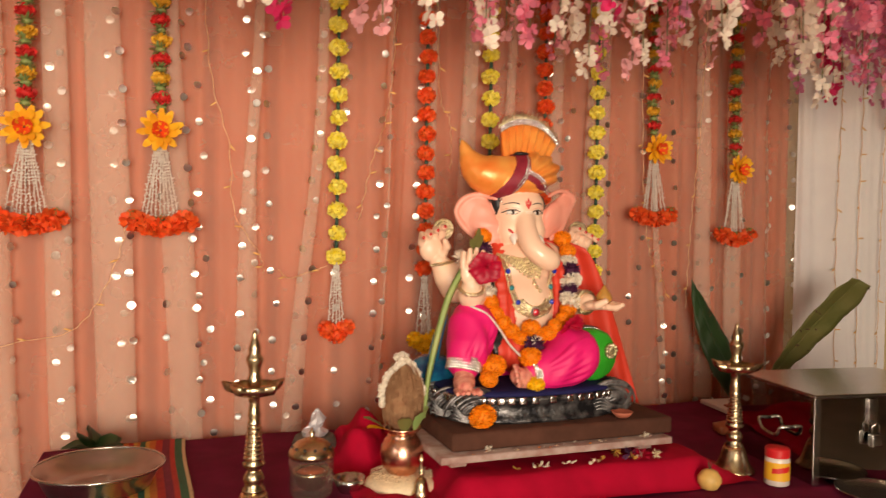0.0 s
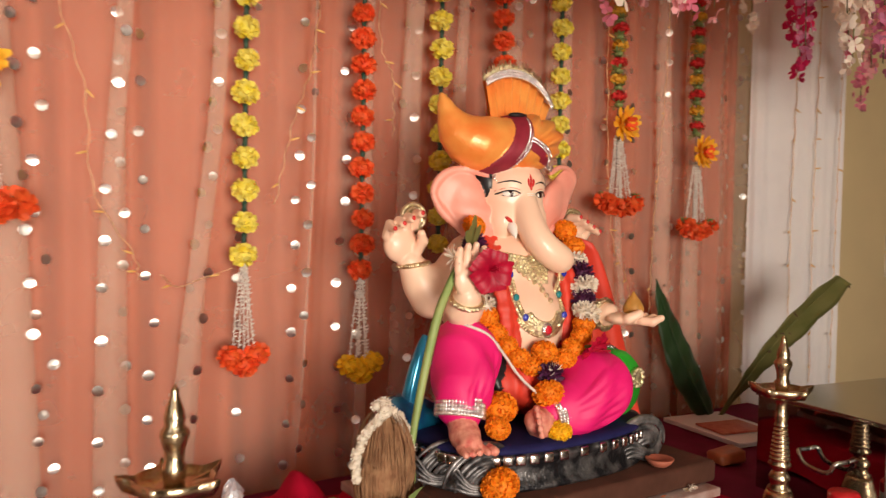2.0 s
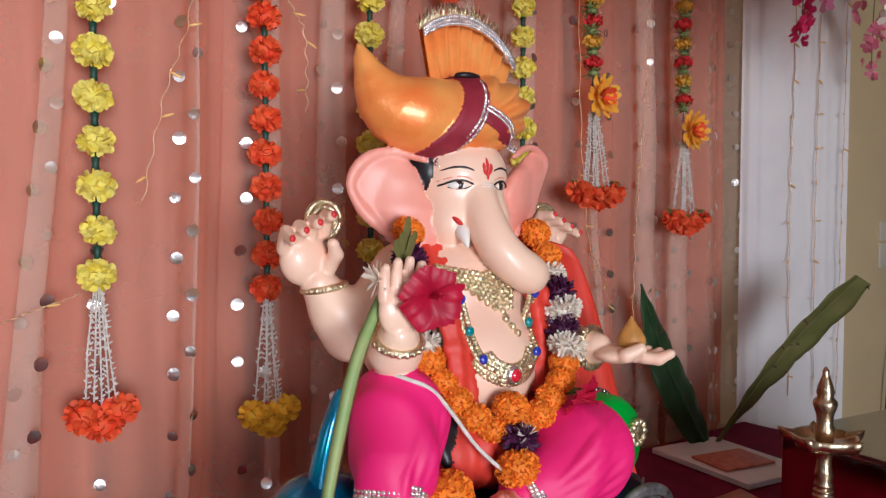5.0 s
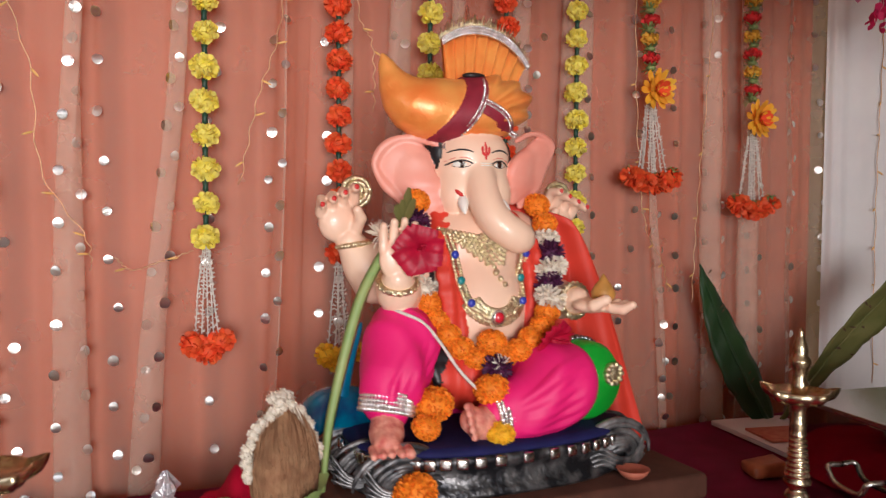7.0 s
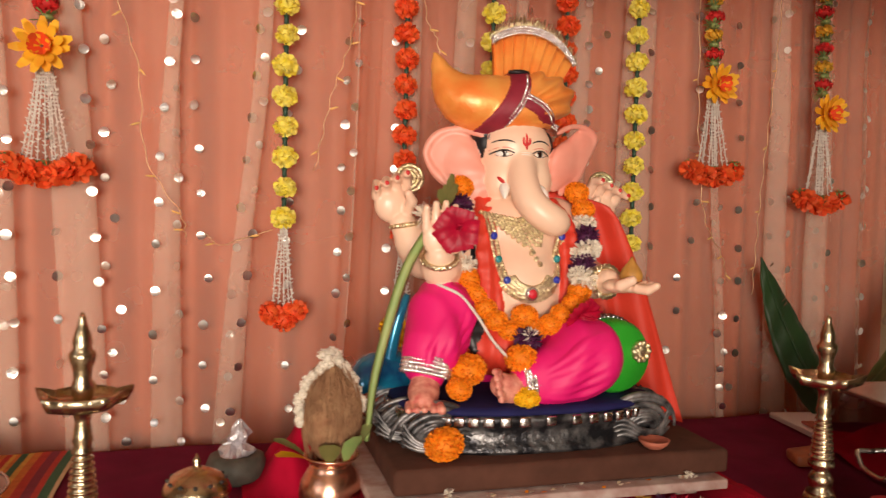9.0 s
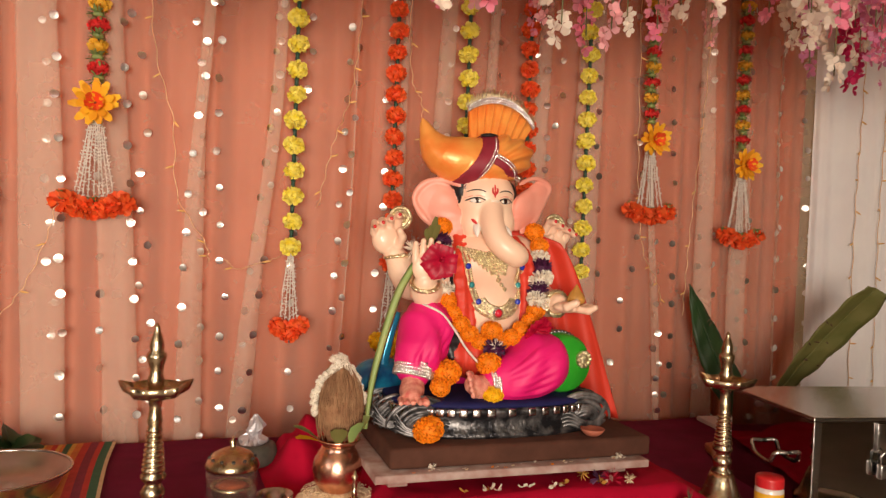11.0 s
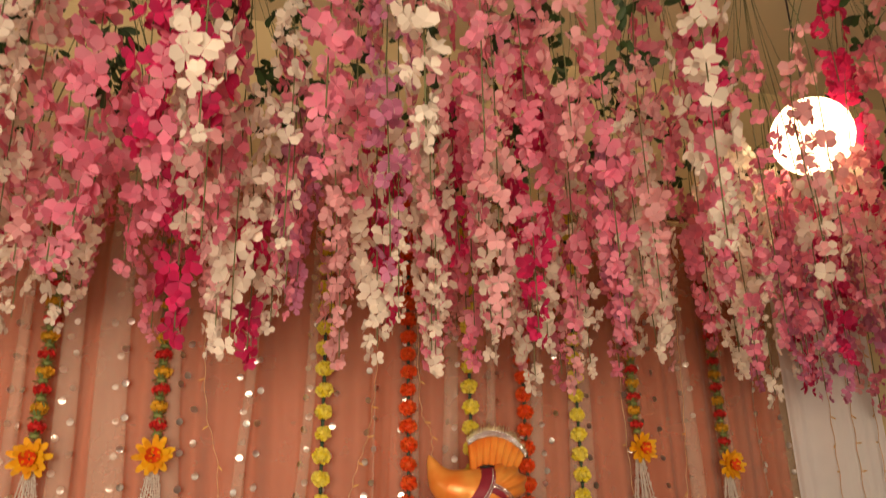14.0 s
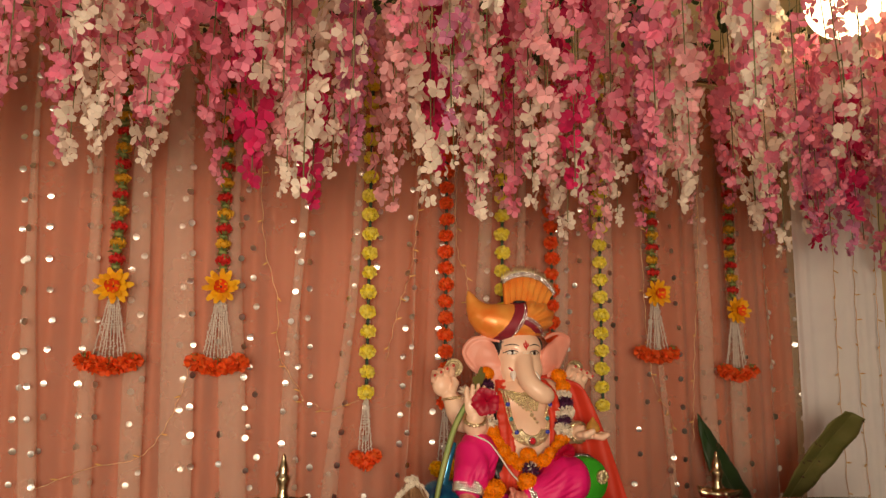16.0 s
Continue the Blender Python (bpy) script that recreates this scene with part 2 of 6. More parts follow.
MODAK = material("golden_sweet", (0.5, 0.24, 0.05), 0.5, vary=0.25, scale=60, bump=0.3)
SWITCH = material("switch_plastic", (0.74, 0.68, 0.56), 0.4, vary=0.03, bump=0.02)
DARK = material("dark_plastic", (0.03, 0.025, 0.022), 0.5, vary=0.2, bump=0.05)
EMBER = material("kumkum_powder", (0.55, 0.11, 0.03), 0.8, vary=0.25, scale=80, bump=0.4)
GLOBE = glow("lit_paper_globe", (1.0, 0.78, 0.5), 9.0)
DULL_STEEL = material("dull_scratched_steel", (0.45, 0.41, 0.39), 0.32, 1.0, vary=0.15, scale=14, bump=0.12, bump_scale=120)
STRIPES = [material("woven_" + a, c, 0.8, vary=0.15, scale=60, bump=0.4, bump_scale=500) for a, c in (
    ("cream", (0.62, 0.47, 0.28)), ("green", (0.03, 0.13, 0.07)), ("maroon", (0.22, 0.02, 0.05)), ("orange", (0.62, 0.2, 0.04)),
    ("yellow", (0.66, 0.42, 0.08)), ("red", (0.5, 0.04, 0.03)))]

# ---- mesh kit ----
rng = random.Random(7)


class Kit:
    """Collects vertices and faces of one mesh, with a material for each face."""

    def __init__(self):
        self.v, self.f, self.m = [], [], []

    def add(self, verts, faces, mat=0):
        o = len(self.v)
        self.v.extend(tuple(p) for p in verts)
        self.f.extend(tuple(i + o for i in q) for q in faces)
        self.m.extend([mat] * len(faces))
        return self

    def grid(self, rows, mat=0, wrap=False, caps=False):
        """Rows of points of equal length, joined by quads."""
        n = len(rows[0])
        faces = []
        for i in range(len(rows) - 1):
            for j in range(n if wrap else n - 1):
                k = (j + 1) % n
                faces.append((i * n + j, i * n + k, (i + 1) * n + k, (i + 1) * n + j))
        if caps:
            faces.append(tuple(reversed(range(n))))
            faces.append(tuple((len(rows) - 1) * n + j for j in range(n)))
        return self.add([p for r in rows for p in r], faces, mat)

    def lathe(self, profile, centre=(0, 0, 0), seg=24, mat=0, wobble=0.0):
        """A turned body: rows of (radius, height)."""
        rows = []
        for r, z in profile:
            rows.append([(centre[0] + r * (1 + wobble * math.sin(5 * a + 9 * z)) * math.cos(a), centre[1] + r * math.sin(a), centre[2] + z)
                         for a in (TAU * j / seg for j in range(seg))])
        return self.grid(rows, mat, True, True)

    def ball(self, c, r, mat=0, seg=10, rings=6, rot=None):
        r3 = r if hasattr(r, "__len__") else (r, r, r)
        rows = []
        for i in range(1, rings):
            a = math.pi * i / rings
            rows.append([(r3[0] * math.sin(a) * math.cos(b), r3[1] * math.sin(a) * math.sin(b), -r3[2] * math.cos(a)) for b in (TAU * j / seg for j in range(seg))])
        verts = [p for q in rows for p in q] + [(0, 0, -r3[2]), (0, 0, r3[2])]
        faces = []
        for i in range(len(rows) - 1):
            for j in range(seg):
                k = (j + 1) % seg
                faces.append((i * seg + j, i * seg + k, (i + 1) * seg + k, (i + 1) * seg + j))
        b, t, last = len(verts) - 2, len(verts) - 1, (len(rows) - 1) * seg
        for j in range(seg):
            k = (j + 1) % seg
            faces += [(b, k, j), (t, last + j, last + k)]
        m = rot or Matrix.Identity(3)
        c = Vector(c)
        return self.add([c + m @ Vector(p) for p in verts], faces, mat)

    def tube(self, path, radii, mat=0, seg=8):
        pts = [Vector(p) for p in path]
        rr = radii if hasattr(radii, "__len__") else [radii] * len(pts)
        rows, up = [], Vector((0.13, 0.37, 0.92)).normalized()
        for i, p in enumerate(pts):
            d = (pts[min(i + 1, len(pts) - 1)] - pts[max(i - 1, 0)]).normalized()
            a = d.cross(up)
            if a.length < 0.05:
                a = d.cross(Vector((1, 0, 0)))
            a.normalize()
            b = d.cross(a)
            rows.append([p + rr[i] * (a * math.cos(t) + b * math.sin(t)) for t in (TAU * j / seg for j in range(seg))])
        return self.grid(rows, mat, True, True)

    def box(self, lo, hi, mat=0, bevel=0.0):
        bm = bmesh.new()
        bmesh.ops.create_cube(bm, size=1)
        for v in bm.verts:
            v.co = Vector([(lo[i] + hi[i]) / 2 + v.co[i] * (hi[i] - lo[i]) for i in range(3)])
        if bevel:
            bmesh.ops.bevel(bm, geom=bm.edges[:], offset=bevel, segments=2, profile=0.5, affect="EDGES")
        bm.verts.index_update()
        self.add([v.co for v in bm.verts], [[v.index for v in q.verts] for q in bm.faces], mat)
        bm.free()
        return self

    def petal(self, at, way, side, length, width, bend=0.2, mat=0):
        """A cupped petal of two by three quads from at, along way."""
        way, side = Vector(way).normalized(), Vector(side)
        side = (side - way * side.dot(way)).normalized()
        up = way.cross(side)
        at = Vector(at)
        rows = []
        for u, w in ((0, 0.25), (0.4, 0.85), (0.75, 1.0), (1.0, 0.45)):
            c = at + way * (length * u) + up * (bend * length * u * u)
            rows.append([c - side * (width * w / 2) + up * (0.12 * width * w), c, c + side * (width * w / 2) + up * (0.12 * width * w)])
        return self.grid(rows, mat)

    def move(self, m):
        self.v = [tuple(m @ Vector(p)) for p in self.v]
        return self


def mesh_of(name, kit, mats, smooth=True):
    me = bpy.data.meshes.new(name)
    me.from_pydata(kit.v, [], kit.f)
    for m in (mats if isinstance(mats, (list, tuple)) else [mats]):
        me.materials.append(m)
    me.polygons.foreach_set("material_index", kit.m)
    me.polygons.foreach_set("use_smooth", [smooth] * len(kit.f))
    me.update()
    return me


def part(name, kit, mats, parent=None, label="", smooth=True):
    """Links a kit as one mesh object under a thing or a part."""
    ob = new(name, mesh_of(name, kit, mats, smooth))
    ob.parent = parent
    if label:
        ob["label"] = label
    return ob


def shared(name, me, parent, m):
    """An object of its own on a mesh that alike pieces share."""
    ob = new(name, me)
    ob.parent = parent
    ob.matrix_local = m
    return ob


def thing(name, at, label, category, group="", kind=""):
    ob = new(name)
    ob.empty_display_size = 0.05
    ob.location = at
    return tagged(ob, label, category, group, kind)


def fib(n):
    """Even directions over a sphere."""
    for i in range(n):
        z = 1 - 2 * (i + 0.5) / n
        a = i * 2.39996
        r = math.sqrt(1 - z * z)
        yield Vector((r * math.cos(a), r * math.sin(a), z))


def pompom(r, n=70, flat=1.0, length=0.55, width=0.5, seed=0, core=0.72, start=0.55):
    """A full double flower: a core with short petals standing all over it."""
    k, rr = Kit(), random.Random(seed)
    k.ball((0, 0, 0), (r * core, r * core, r * core * flat), 0, 8, 6)
    for d in fib(n):
        d = (d + Vector([rr.uniform(-0.18, 0.18) for _ in range(3)])).normalized()
        at = Vector((d.x, d.y, d.z * flat)) * (r * start)
        side = d.cross(Vector([rr.uniform(-1, 1) for _ in range(3)]))
        way = (d + side.normalized() * rr.uniform(-0.3, 0.3)).normalized()
        k.petal(at, way, side, r * length * rr.uniform(0.8, 1.1), r * width, rr.uniform(-0.2, 0.5))
    return k


def open_flower(r, rings=((8, 1.0, 0.15), (8, 0.75, 0.5), (6, 0.5, 0.9)), width=0.42, seed=0, mat=0):
    """A flat flower that faces -y: rings of (petals, length, lift)."""
    k, rr = Kit(), random.Random(seed)
    for n, ln, lift in rings:
        off = rr.uniform(0, TAU)
        for i in range(n):
            a = off + TAU * i / n + rr.uniform(-0.12, 0.12)
            out = Vector((math.cos(a), 0, math.sin(a)))
            way = out * math.cos(lift) + Vector((0, -1, 0)) * math.sin(lift)
            k.petal(out * (0.06 * r) + Vector((0, -0.01 * lift, 0)), way, Vector((0, 1, 0)).cross(out), r * ln * rr.uniform(0.88, 1.05), r * width, -0.15, mat)
    return k


def drape(kit, f, us, vs, mat=0):
    return kit.grid([[f(u, v) for u in us] for v in vs], mat)


def steps(a, b, n):
    return [a + (b - a) * i / n for i in range(n + 1)]


def spline(pts, n=24):
    """A smooth line through points."""
    p = [Vector(q) for q in pts]
    p = [2 * p[0] - p[1]] + p + [2 * p[-1] - p[-2]]
    out = []
    m = len(p) - 3
    for i in range(n + 1):
        t = min(i / n * m, m - 1e-6)
        j = int(t)
        t -= j
        a, b, c, d = p[j:j + 4]
        out.append(0.5 * (2 * b + (c - a) * t + (2 * a - 5 * b + 4 * c - d) * t * t + (3 * b - a - 3 * c + d) * t ** 3))
    return out


# ---- room ----
X0, X1, Y0, Y1, ZC = -2.0, 4.3, -3.0, 2.3, 2.96
TABLE = 0.475


def structure(name, kit, mat, label, category, smooth=False):
    return tagged(part(name, kit, mat, None, "", smooth), label, category, "", "structure")


structure("wall_back", Kit().box((X0 - 0.15, Y1, 0), (X1 + 0.15, Y1 + 0.15, ZC)), CREAM, "cream painted back wall of the room", "wall")
# the three unseen walls take the dark gloom colour, the back wall its own
structure("wall_east", Kit().box((X1, Y0, 0), (X1 + 0.15, Y1 - 0.003, ZC)), DIM, "unseen side wall, coloured dark to make the room dim", "wall")
k = Kit()
k.box((X0 - 0.15, Y0, 0), (X0, -1.1, ZC)).box((X0 - 0.15, 0.3, 0), (X0, Y1 - 0.003, ZC))
k.box((X0 - 0.15, -1.1, 0), (X0, 0.3, 0.85)).box((X0 - 0.15, -1.1, 2.15), (X0, 0.3, ZC))
structure("wall_west", k, DIM, "unseen side wall with a window opening, coloured dark to make the room dim", "wall")
k = Kit()
k.box((X0 - 0.15, Y0 - 0.15, 0), (-1.25, Y0 - 0.003, ZC)).box((0.55, Y0 - 0.15, 0), (X1 + 0.15, Y0 - 0.003, ZC))
k.box((-1.25, Y0 - 0.15, 0), (0.55, Y0 - 0.003, 0.3)).box((-1.25, Y0 - 0.15, 2.2), (0.55, Y0 - 0.003, ZC))
structure("wall_south", k, DIM, "unseen rear wall with a window opening, coloured dark to make the room dim", "wall")
structure("floor", Kit().box((X0 - 0.15, Y0 - 0.15, -0.1), (X1 + 0.15, Y1 + 0.15, 0)), FLOOR, "dull grey-brown tiled floor", "floor")
structure("ceiling", Kit().box((X0 - 0.15, Y0 - 0.15, ZC), (X1 + 0.15, Y1 + 0.15, ZC + 0.1)), CEIL, "cream painted ceiling", "ceiling")

# ---- curtains ----


def fold_phase(s):
    return TAU * s / 0.165 + 1.7 * math.sin(TAU * s / 1.17 + 0.6) + 0.7 * math.sin(TAU * s / 0.51 + 0.4)


def backing(u, v):
    return (u, 2.19 + 0.021 * math.sin(TAU * u / 0.19 + 2.5 * math.sin(3.1 * u) + 0.25 * v) + 0.009 * math.sin(TAU * u / 0.083 + 2 * math.sin(5 * u) + 0.4 * v), v)


def voile(s, z):
    """The sheer cloth at s along its width: deep uneven pleats that lap over one another and splay towards the hem."""
    ph = fold_phase(s) + 0.5 * math.sin(1.7 * z + 3 * s) + 0.2 * math.sin(4.3 * z + 9 * s)
    amp = 0.058 + 0.02 * math.sin(4.3 * s + 1.0) + 0.012 * math.sin(13 * s)
    low = 0.75 + 0.25 * min(1.0, max(0.0, (2.2 - z) / 1.2))
    lean = (0.05 * math.sin(2.3 * s + 2.2) + 0.028 * math.sin(7.9 * s)) * (1.5 - z)
    # fine gathers on the forward faces of the pleats, where the cloth lies single
    slack = max(0.0, math.cos(ph) - 0.3) * (0.55 + 0.45 * math.sin(23 * s + 1.3 * z))
    fine = 0.0115 * slack * math.sin(TAU * s / 0.0195 + 1.7 * math.sin(31 * s) + 0.8 * z) + 0.004 * math.sin(TAU * s / 0.057)
    return (s + lean + amp * low * math.sin(ph) + fine, 2.118 + 0.03 * low * math.cos(ph) + 0.004 * math.sin(11 * z + 5 * s), z)


curtain = thing("curtain", (0.7, 2.15, 0), "peach satin curtain under pink sheer voile with silver sequins", "curtain", "", "structure")
part("satin_backing", drape(Kit(), lambda u, v: (u - 0.7, backing(u, v)[1] - 2.15, v), steps(-1.5, 2.39, 620), steps(0.03, 2.2, 8)), PEACH, curtain, "peach satin backing cloth")
part("voile_layer", drape(Kit(), lambda u, v: (voile(u, v)[0] - 0.7, voile(u, v)[1] - 2.15, v), steps(-1.5, 2.36, 3860), steps(0.03, 2.2, 18)), VOILE, curtain, "sheer pink voile in loose vertical folds")
k = Kit()
s = -1.48
while s < 2.36:
    z = 0.1 + rng.uniform(0.0, 0.1)
    while z < 2.15:
        p = Vector(voile(s + rng.uniform(-0.004, 0.004), z + rng.uniform(-0.006, 0.006)))
        q = Vector(voile(s + 0.004, z))
        d = q - Vector(voile(s - 0.004, z))
        nrm = Vector((d.y, -d.x, 0)).normalized()
        if nrm.y > 0:
            nrm = -nrm
        nrm = (nrm * 0.6 + Vector((rng.gauss(-0.1, 0.24), -0.7, rng.gauss(0.02, 0.21)))).normalized()
        a = nrm.cross(Vector((0, 0, 1))).normalized()
        b = a.cross(nrm)
        c = p + nrm * 0.006 - Vector((0.7, 2.15, 0))
        r = rng.uniform(0.0092, 0.0114)
        k.add([c + r * (a * math.cos(t) + b * math.sin(t)) + nrm * 0.0012 * math.cos(2 * t) for t in (TAU * j / 10 for j in range(10))] + [c + nrm * 0.001],
              [(j, (j + 1) % 10, 10) for j in range(10)])
        z += 0.097 + rng.uniform(-0.002, 0.002)
    s += 0.068
tagged(part("sequins", k, SEQUIN, curtain, "round silver mirror sequins"), kind="stuff")
part("curtain_rod", Kit().tube([(-2.2, -0.02, 2.215), (2.2, -0.02, 2.215)], 0.012), STEEL, curtain, "thin steel curtain rod")

PANEL = ((2.37, 2.09), (2.6, 1.918))


def panel_at(u, push):
    """The point at share u of the panel's run towards the room, pushed out of its plane."""
    (ax, ay), (bx, by) = PANEL
    ln = math.hypot(bx - ax, by - ay)
    return (ax + (bx - ax) * u + (by - ay) / ln * push, ay + (by - ay) * u - (bx - ax) / ln * push)


white_curtain = thing("white_curtain", (2.48, 2.0, 0), "white voile curtain panel drawn forward beside the peach curtain", "curtain", "", "structure")
k = Kit()
rows = []
for z in steps(0.03, 2.2, 10):
    row = []
    for u in steps(-0.06, 1, 120):
        x, y = panel_at(u, 0.007 * math.sin(13 * u + 1.8 * math.sin(5 * u) + 0.3 * z) + 0.0012 * math.sin(47 * u + 3 * math.sin(9 * u) + z))
        row.append((x - 2.48, y - 2.0, z))
    rows.append(row)
part("panel", k.grid(rows), WHITEV, white_curtain)
part("panel_rod", Kit().tube([(*panel_at(-0.1, 0), 2.21), (*panel_at(1.02, 0), 2.21)], 0.008).move(Matrix.Translation((-2.48, -2.0, 0))), STEEL, white_curtain, "thin steel curtain rod")

# ---- table ----
table = thing("table", (1.05, 1.65, 0), "low wooden table under a maroon cloth", "table")
part("tabletop", Kit().box((-1.15, -0.5, TABLE - 0.035), (1.3, 0.42, TABLE - 0.006), 0, 0.004), WOOD, table)
for x in (-1.09, 1.24):
    for y in (-0.44, 0.36):
        part("leg", Kit().box((x - 0.025, y - 0.025, 0), (x + 0.025, y + 0.025, TABLE - 0.035), 0, 0.004), WOOD, table)


def cloth_over(u, v):
    """The tablecloth by its own width u and length v: flat on top, hanging past the edges."""
    x = min(max(u, -0.108), 2.358)
    y = min(max(v, 1.142), 2.078)
    drop = abs(u - x) + abs(v - y)
    wave = 0.012 * math.sin(31 * (u + v)) * min(1, drop / 0.1)
    fx = (1 if u > x else -1 if u < x else 0)
    fy = (1 if v > y else -1 if v < y else 0)
    lift = 0.0015 * math.sin(17 * u + 3 * v) + 0.001 * math.sin(29 * v - 7 * u)
    return (x + fx * (0.004 + abs(wave)), y + fy * (0.004 + abs(wave) * (fy < 0)), TABLE + lift * (drop == 0) - drop)


k = drape(Kit(), cloth_over, steps(-0.408, -0.108, 12) + steps(-0.1, 2.35, 100) + steps(2.358, 2.6, 12), steps(0.862, 1.142, 12) + steps(1.15, 2.07, 40) + steps(2.078, 2.2, 6))
tagged(part("tablecloth", k, MAROON), "dark maroon cotton cloth spread over the low table", "tablecloth")

# ---- idol ----
H = 0.003
G0 = np.array((0.775, 1.42, 0.672))
GN = (168, 126, 242)
AX = [(G0[i] + H * np.arange(GN[i])).astype(np.float32) for i in range(3)]
FIELD = {}


def blend(group, kind, a, b, k=0.012, rot=None):
    """Adds an ellipsoid (centre, radii) or a tapered limb ((point, radius), (point, radius)) to a group's distance field, smoothly."""
    if group not in FIELD:
        FIELD[group] = np.full(GN, 0.2, np.float32)
    D = FIELD[group]
    if kind == "ell":
        c, r = np.array(a), np.array(b)
        lo, hi = c - max(r), c + max(r)
    else:
        (pa, ra), (pb, rb) = a, b
        pa, pb = np.array(pa), np.array(pb)
        m = max(ra, rb)
        lo, hi = np.minimum(pa, pb) - m, np.maximum(pa, pb) + m
    i0 = [max(0, int((lo[i] - 0.03 - G0[i]) / H)) for i in range(3)]
    i1 = [min(GN[i], int((hi[i] + 0.03 - G0[i]) / H) + 2) for i in range(3)]
    if any(i0[i] >= i1[i] for i in range(3)):
        return
    sl = tuple(slice(i0[i], i1[i]) for i in range(3))
    X, Y, Z = np.meshgrid(*[AX[i][sl[i]] for i in range(3)], indexing="ij")
    if kind == "ell":
        P = np.stack((X - c[0], Y - c[1], Z - c[2]), -1)
        if rot is not None:
            P = P @ np.array(rot.to_matrix(), np.float32)
        q = np.sqrt(((P / r) ** 2).sum(-1))
        g = np.sqrt(((P / (r * r)) ** 2).sum(-1)) + 1e-9
        d = q * (q - 1) / g
    else:
        ab = pb - pa
        t = np.clip(((X - pa[0]) * ab[0] + (Y - pa[1]) * ab[1] + (Z - pa[2]) * ab[2]) / (ab @ ab + 1e-12), 0, 1)
        d = np.sqrt((X - pa[0] - t * ab[0]) ** 2 + (Y - pa[1] - t * ab[1]) ** 2 + (Z - pa[2] - t * ab[2]) ** 2) - (ra + t * (rb - ra))
    o = D[sl]
    h = np.clip(0.5 + 0.5 * (o - d) / k, 0, 1)
    D[sl] = o * (1 - h) + d * h - k * h * (1 - h)


def limb(group, pts, k=0.012):
    for a, b in zip(pts, pts[1:]):
        blend(group, "cap", a, b, k)


CX = 1.035
# torso, belly and head
blend("skin", "ell", (CX, 1.675, 0.865), (0.092, 0.1, 0.1))
blend("skin", "ell", (CX, 1.69, 0.965), (0.1, 0.075, 0.075), 0.03)
blend("head", "ell", (1.037, 1.705, 1.1), (0.068, 0.068, 0.083), 0.02)
blend("head", "ell", (1.003, 1.674, 1.055), (0.031, 0.034, 0.038), 0.02)
blend("head", "ell", (1.072, 1.674, 1.055), (0.03, 0.034, 0.038), 0.02)
blend("head", "ell", (1.039, 1.676, 1.126), (0.058, 0.04, 0.04), 0.02)
# trunk
trunk = spline([(1.041, 1.668, 1.115), (1.036, 1.645, 1.082), (1.033, 1.625, 1.05), (1.038, 1.608, 1.022), (1.055, 1.597, 1.001), (1.076, 1.594, 0.989), (1.09, 1.602, 0.983)], 18)
limb("head", [((p.x, p.y, p.z), r) for p, r in zip(trunk, [0.016, 0.0175, 0.019, 0.0205, 0.0215, 0.0222, 0.0226, 0.0228, 0.0228, 0.0228, 0.0228, 0.0228, 0.0226, 0.0224, 0.022, 0.0216, 0.021, 0.02, 0.0185])], 0.011)
# ears: one broad and spread, one drawn up to a point
blend("ear", "ell", (0.922, 1.7, 1.1), (0.047, 0.011, 0.05), 0.01, Euler((0, radians(14), radians(-18))))
blend("ear", "ell", (0.953, 1.682, 1.058), (0.031, 0.012, 0.053), 0.02, Euler((0, radians(-28), radians(-18))))
blend("ear", "ell", (1.155, 1.684, 1.106), (0.034, 0.011, 0.064), 0.01, Euler((0, radians(33), radians(14))))
blend("ear", "ell", (1.116, 1.672, 1.085), (0.022, 0.012, 0.045), 0.02, Euler((0, radians(20), radians(14))))
for outline in ([(0.968, 1.676, 1.138), (0.928, 1.694, 1.15), (0.894, 1.704, 1.14), (0.874, 1.71, 1.11), (0.88, 1.706, 1.084), (0.904, 1.698, 1.054), (0.938, 1.688, 1.024), (0.968, 1.674, 1.01)],
                [(1.112, 1.664, 1.148), (1.142, 1.674, 1.162), (1.174, 1.684, 1.163), (1.199, 1.694, 1.146), (1.185, 1.692, 1.115), (1.17, 1.688, 1.085), (1.15, 1.682, 1.056), (1.124, 1.672, 1.038)]):
    rim = spline(outline, 24)
    limb("ear", [((p.x, p.y, p.z), 0.0045) for p in rim], 0.007)
# hair beneath the turban
blend("hair", "ell", (0.977, 1.7, 1.125), (0.018, 0.03, 0.034))
blend("hair", "ell", (1.099, 1.7, 1.125), (0.014, 0.03, 0.028))
# turban
blend("hat", "ell", (1.04, 1.705, 1.192), (0.088, 0.078, 0.047), 0.02, Euler((radians(8), radians(-6), 0)))
blend("hat", "ell", (1.078, 1.702, 1.214), (0.073, 0.07, 0.046), 0.02)
horn = [((1.03, 1.69, 1.2), 0.05), ((0.985, 1.688, 1.197), 0.048), ((0.957, 1.69, 1.197), 0.046), ((0.934, 1.695, 1.204), 0.041), ((0.917, 1.7, 1.218), 0.031), ((0.904, 1.703, 1.238), 0.0205), ((0.893, 1.706, 1.264), 0.0105), ((0.886, 1.707, 1.283), 0.004)]
limb("hat", horn, 0.016)


def on_front(group, x, z, y):
    """The foremost depth of a group's surface at this width and height, or the given one beside it."""
    col = FIELD[group][int(round((x - G0[0]) / H)), :, int(round((z - G0[2]) / H))]
    inside = np.nonzero(col < 0)[0]
    return float(AX[1][inside[0]]) if len(inside) else y


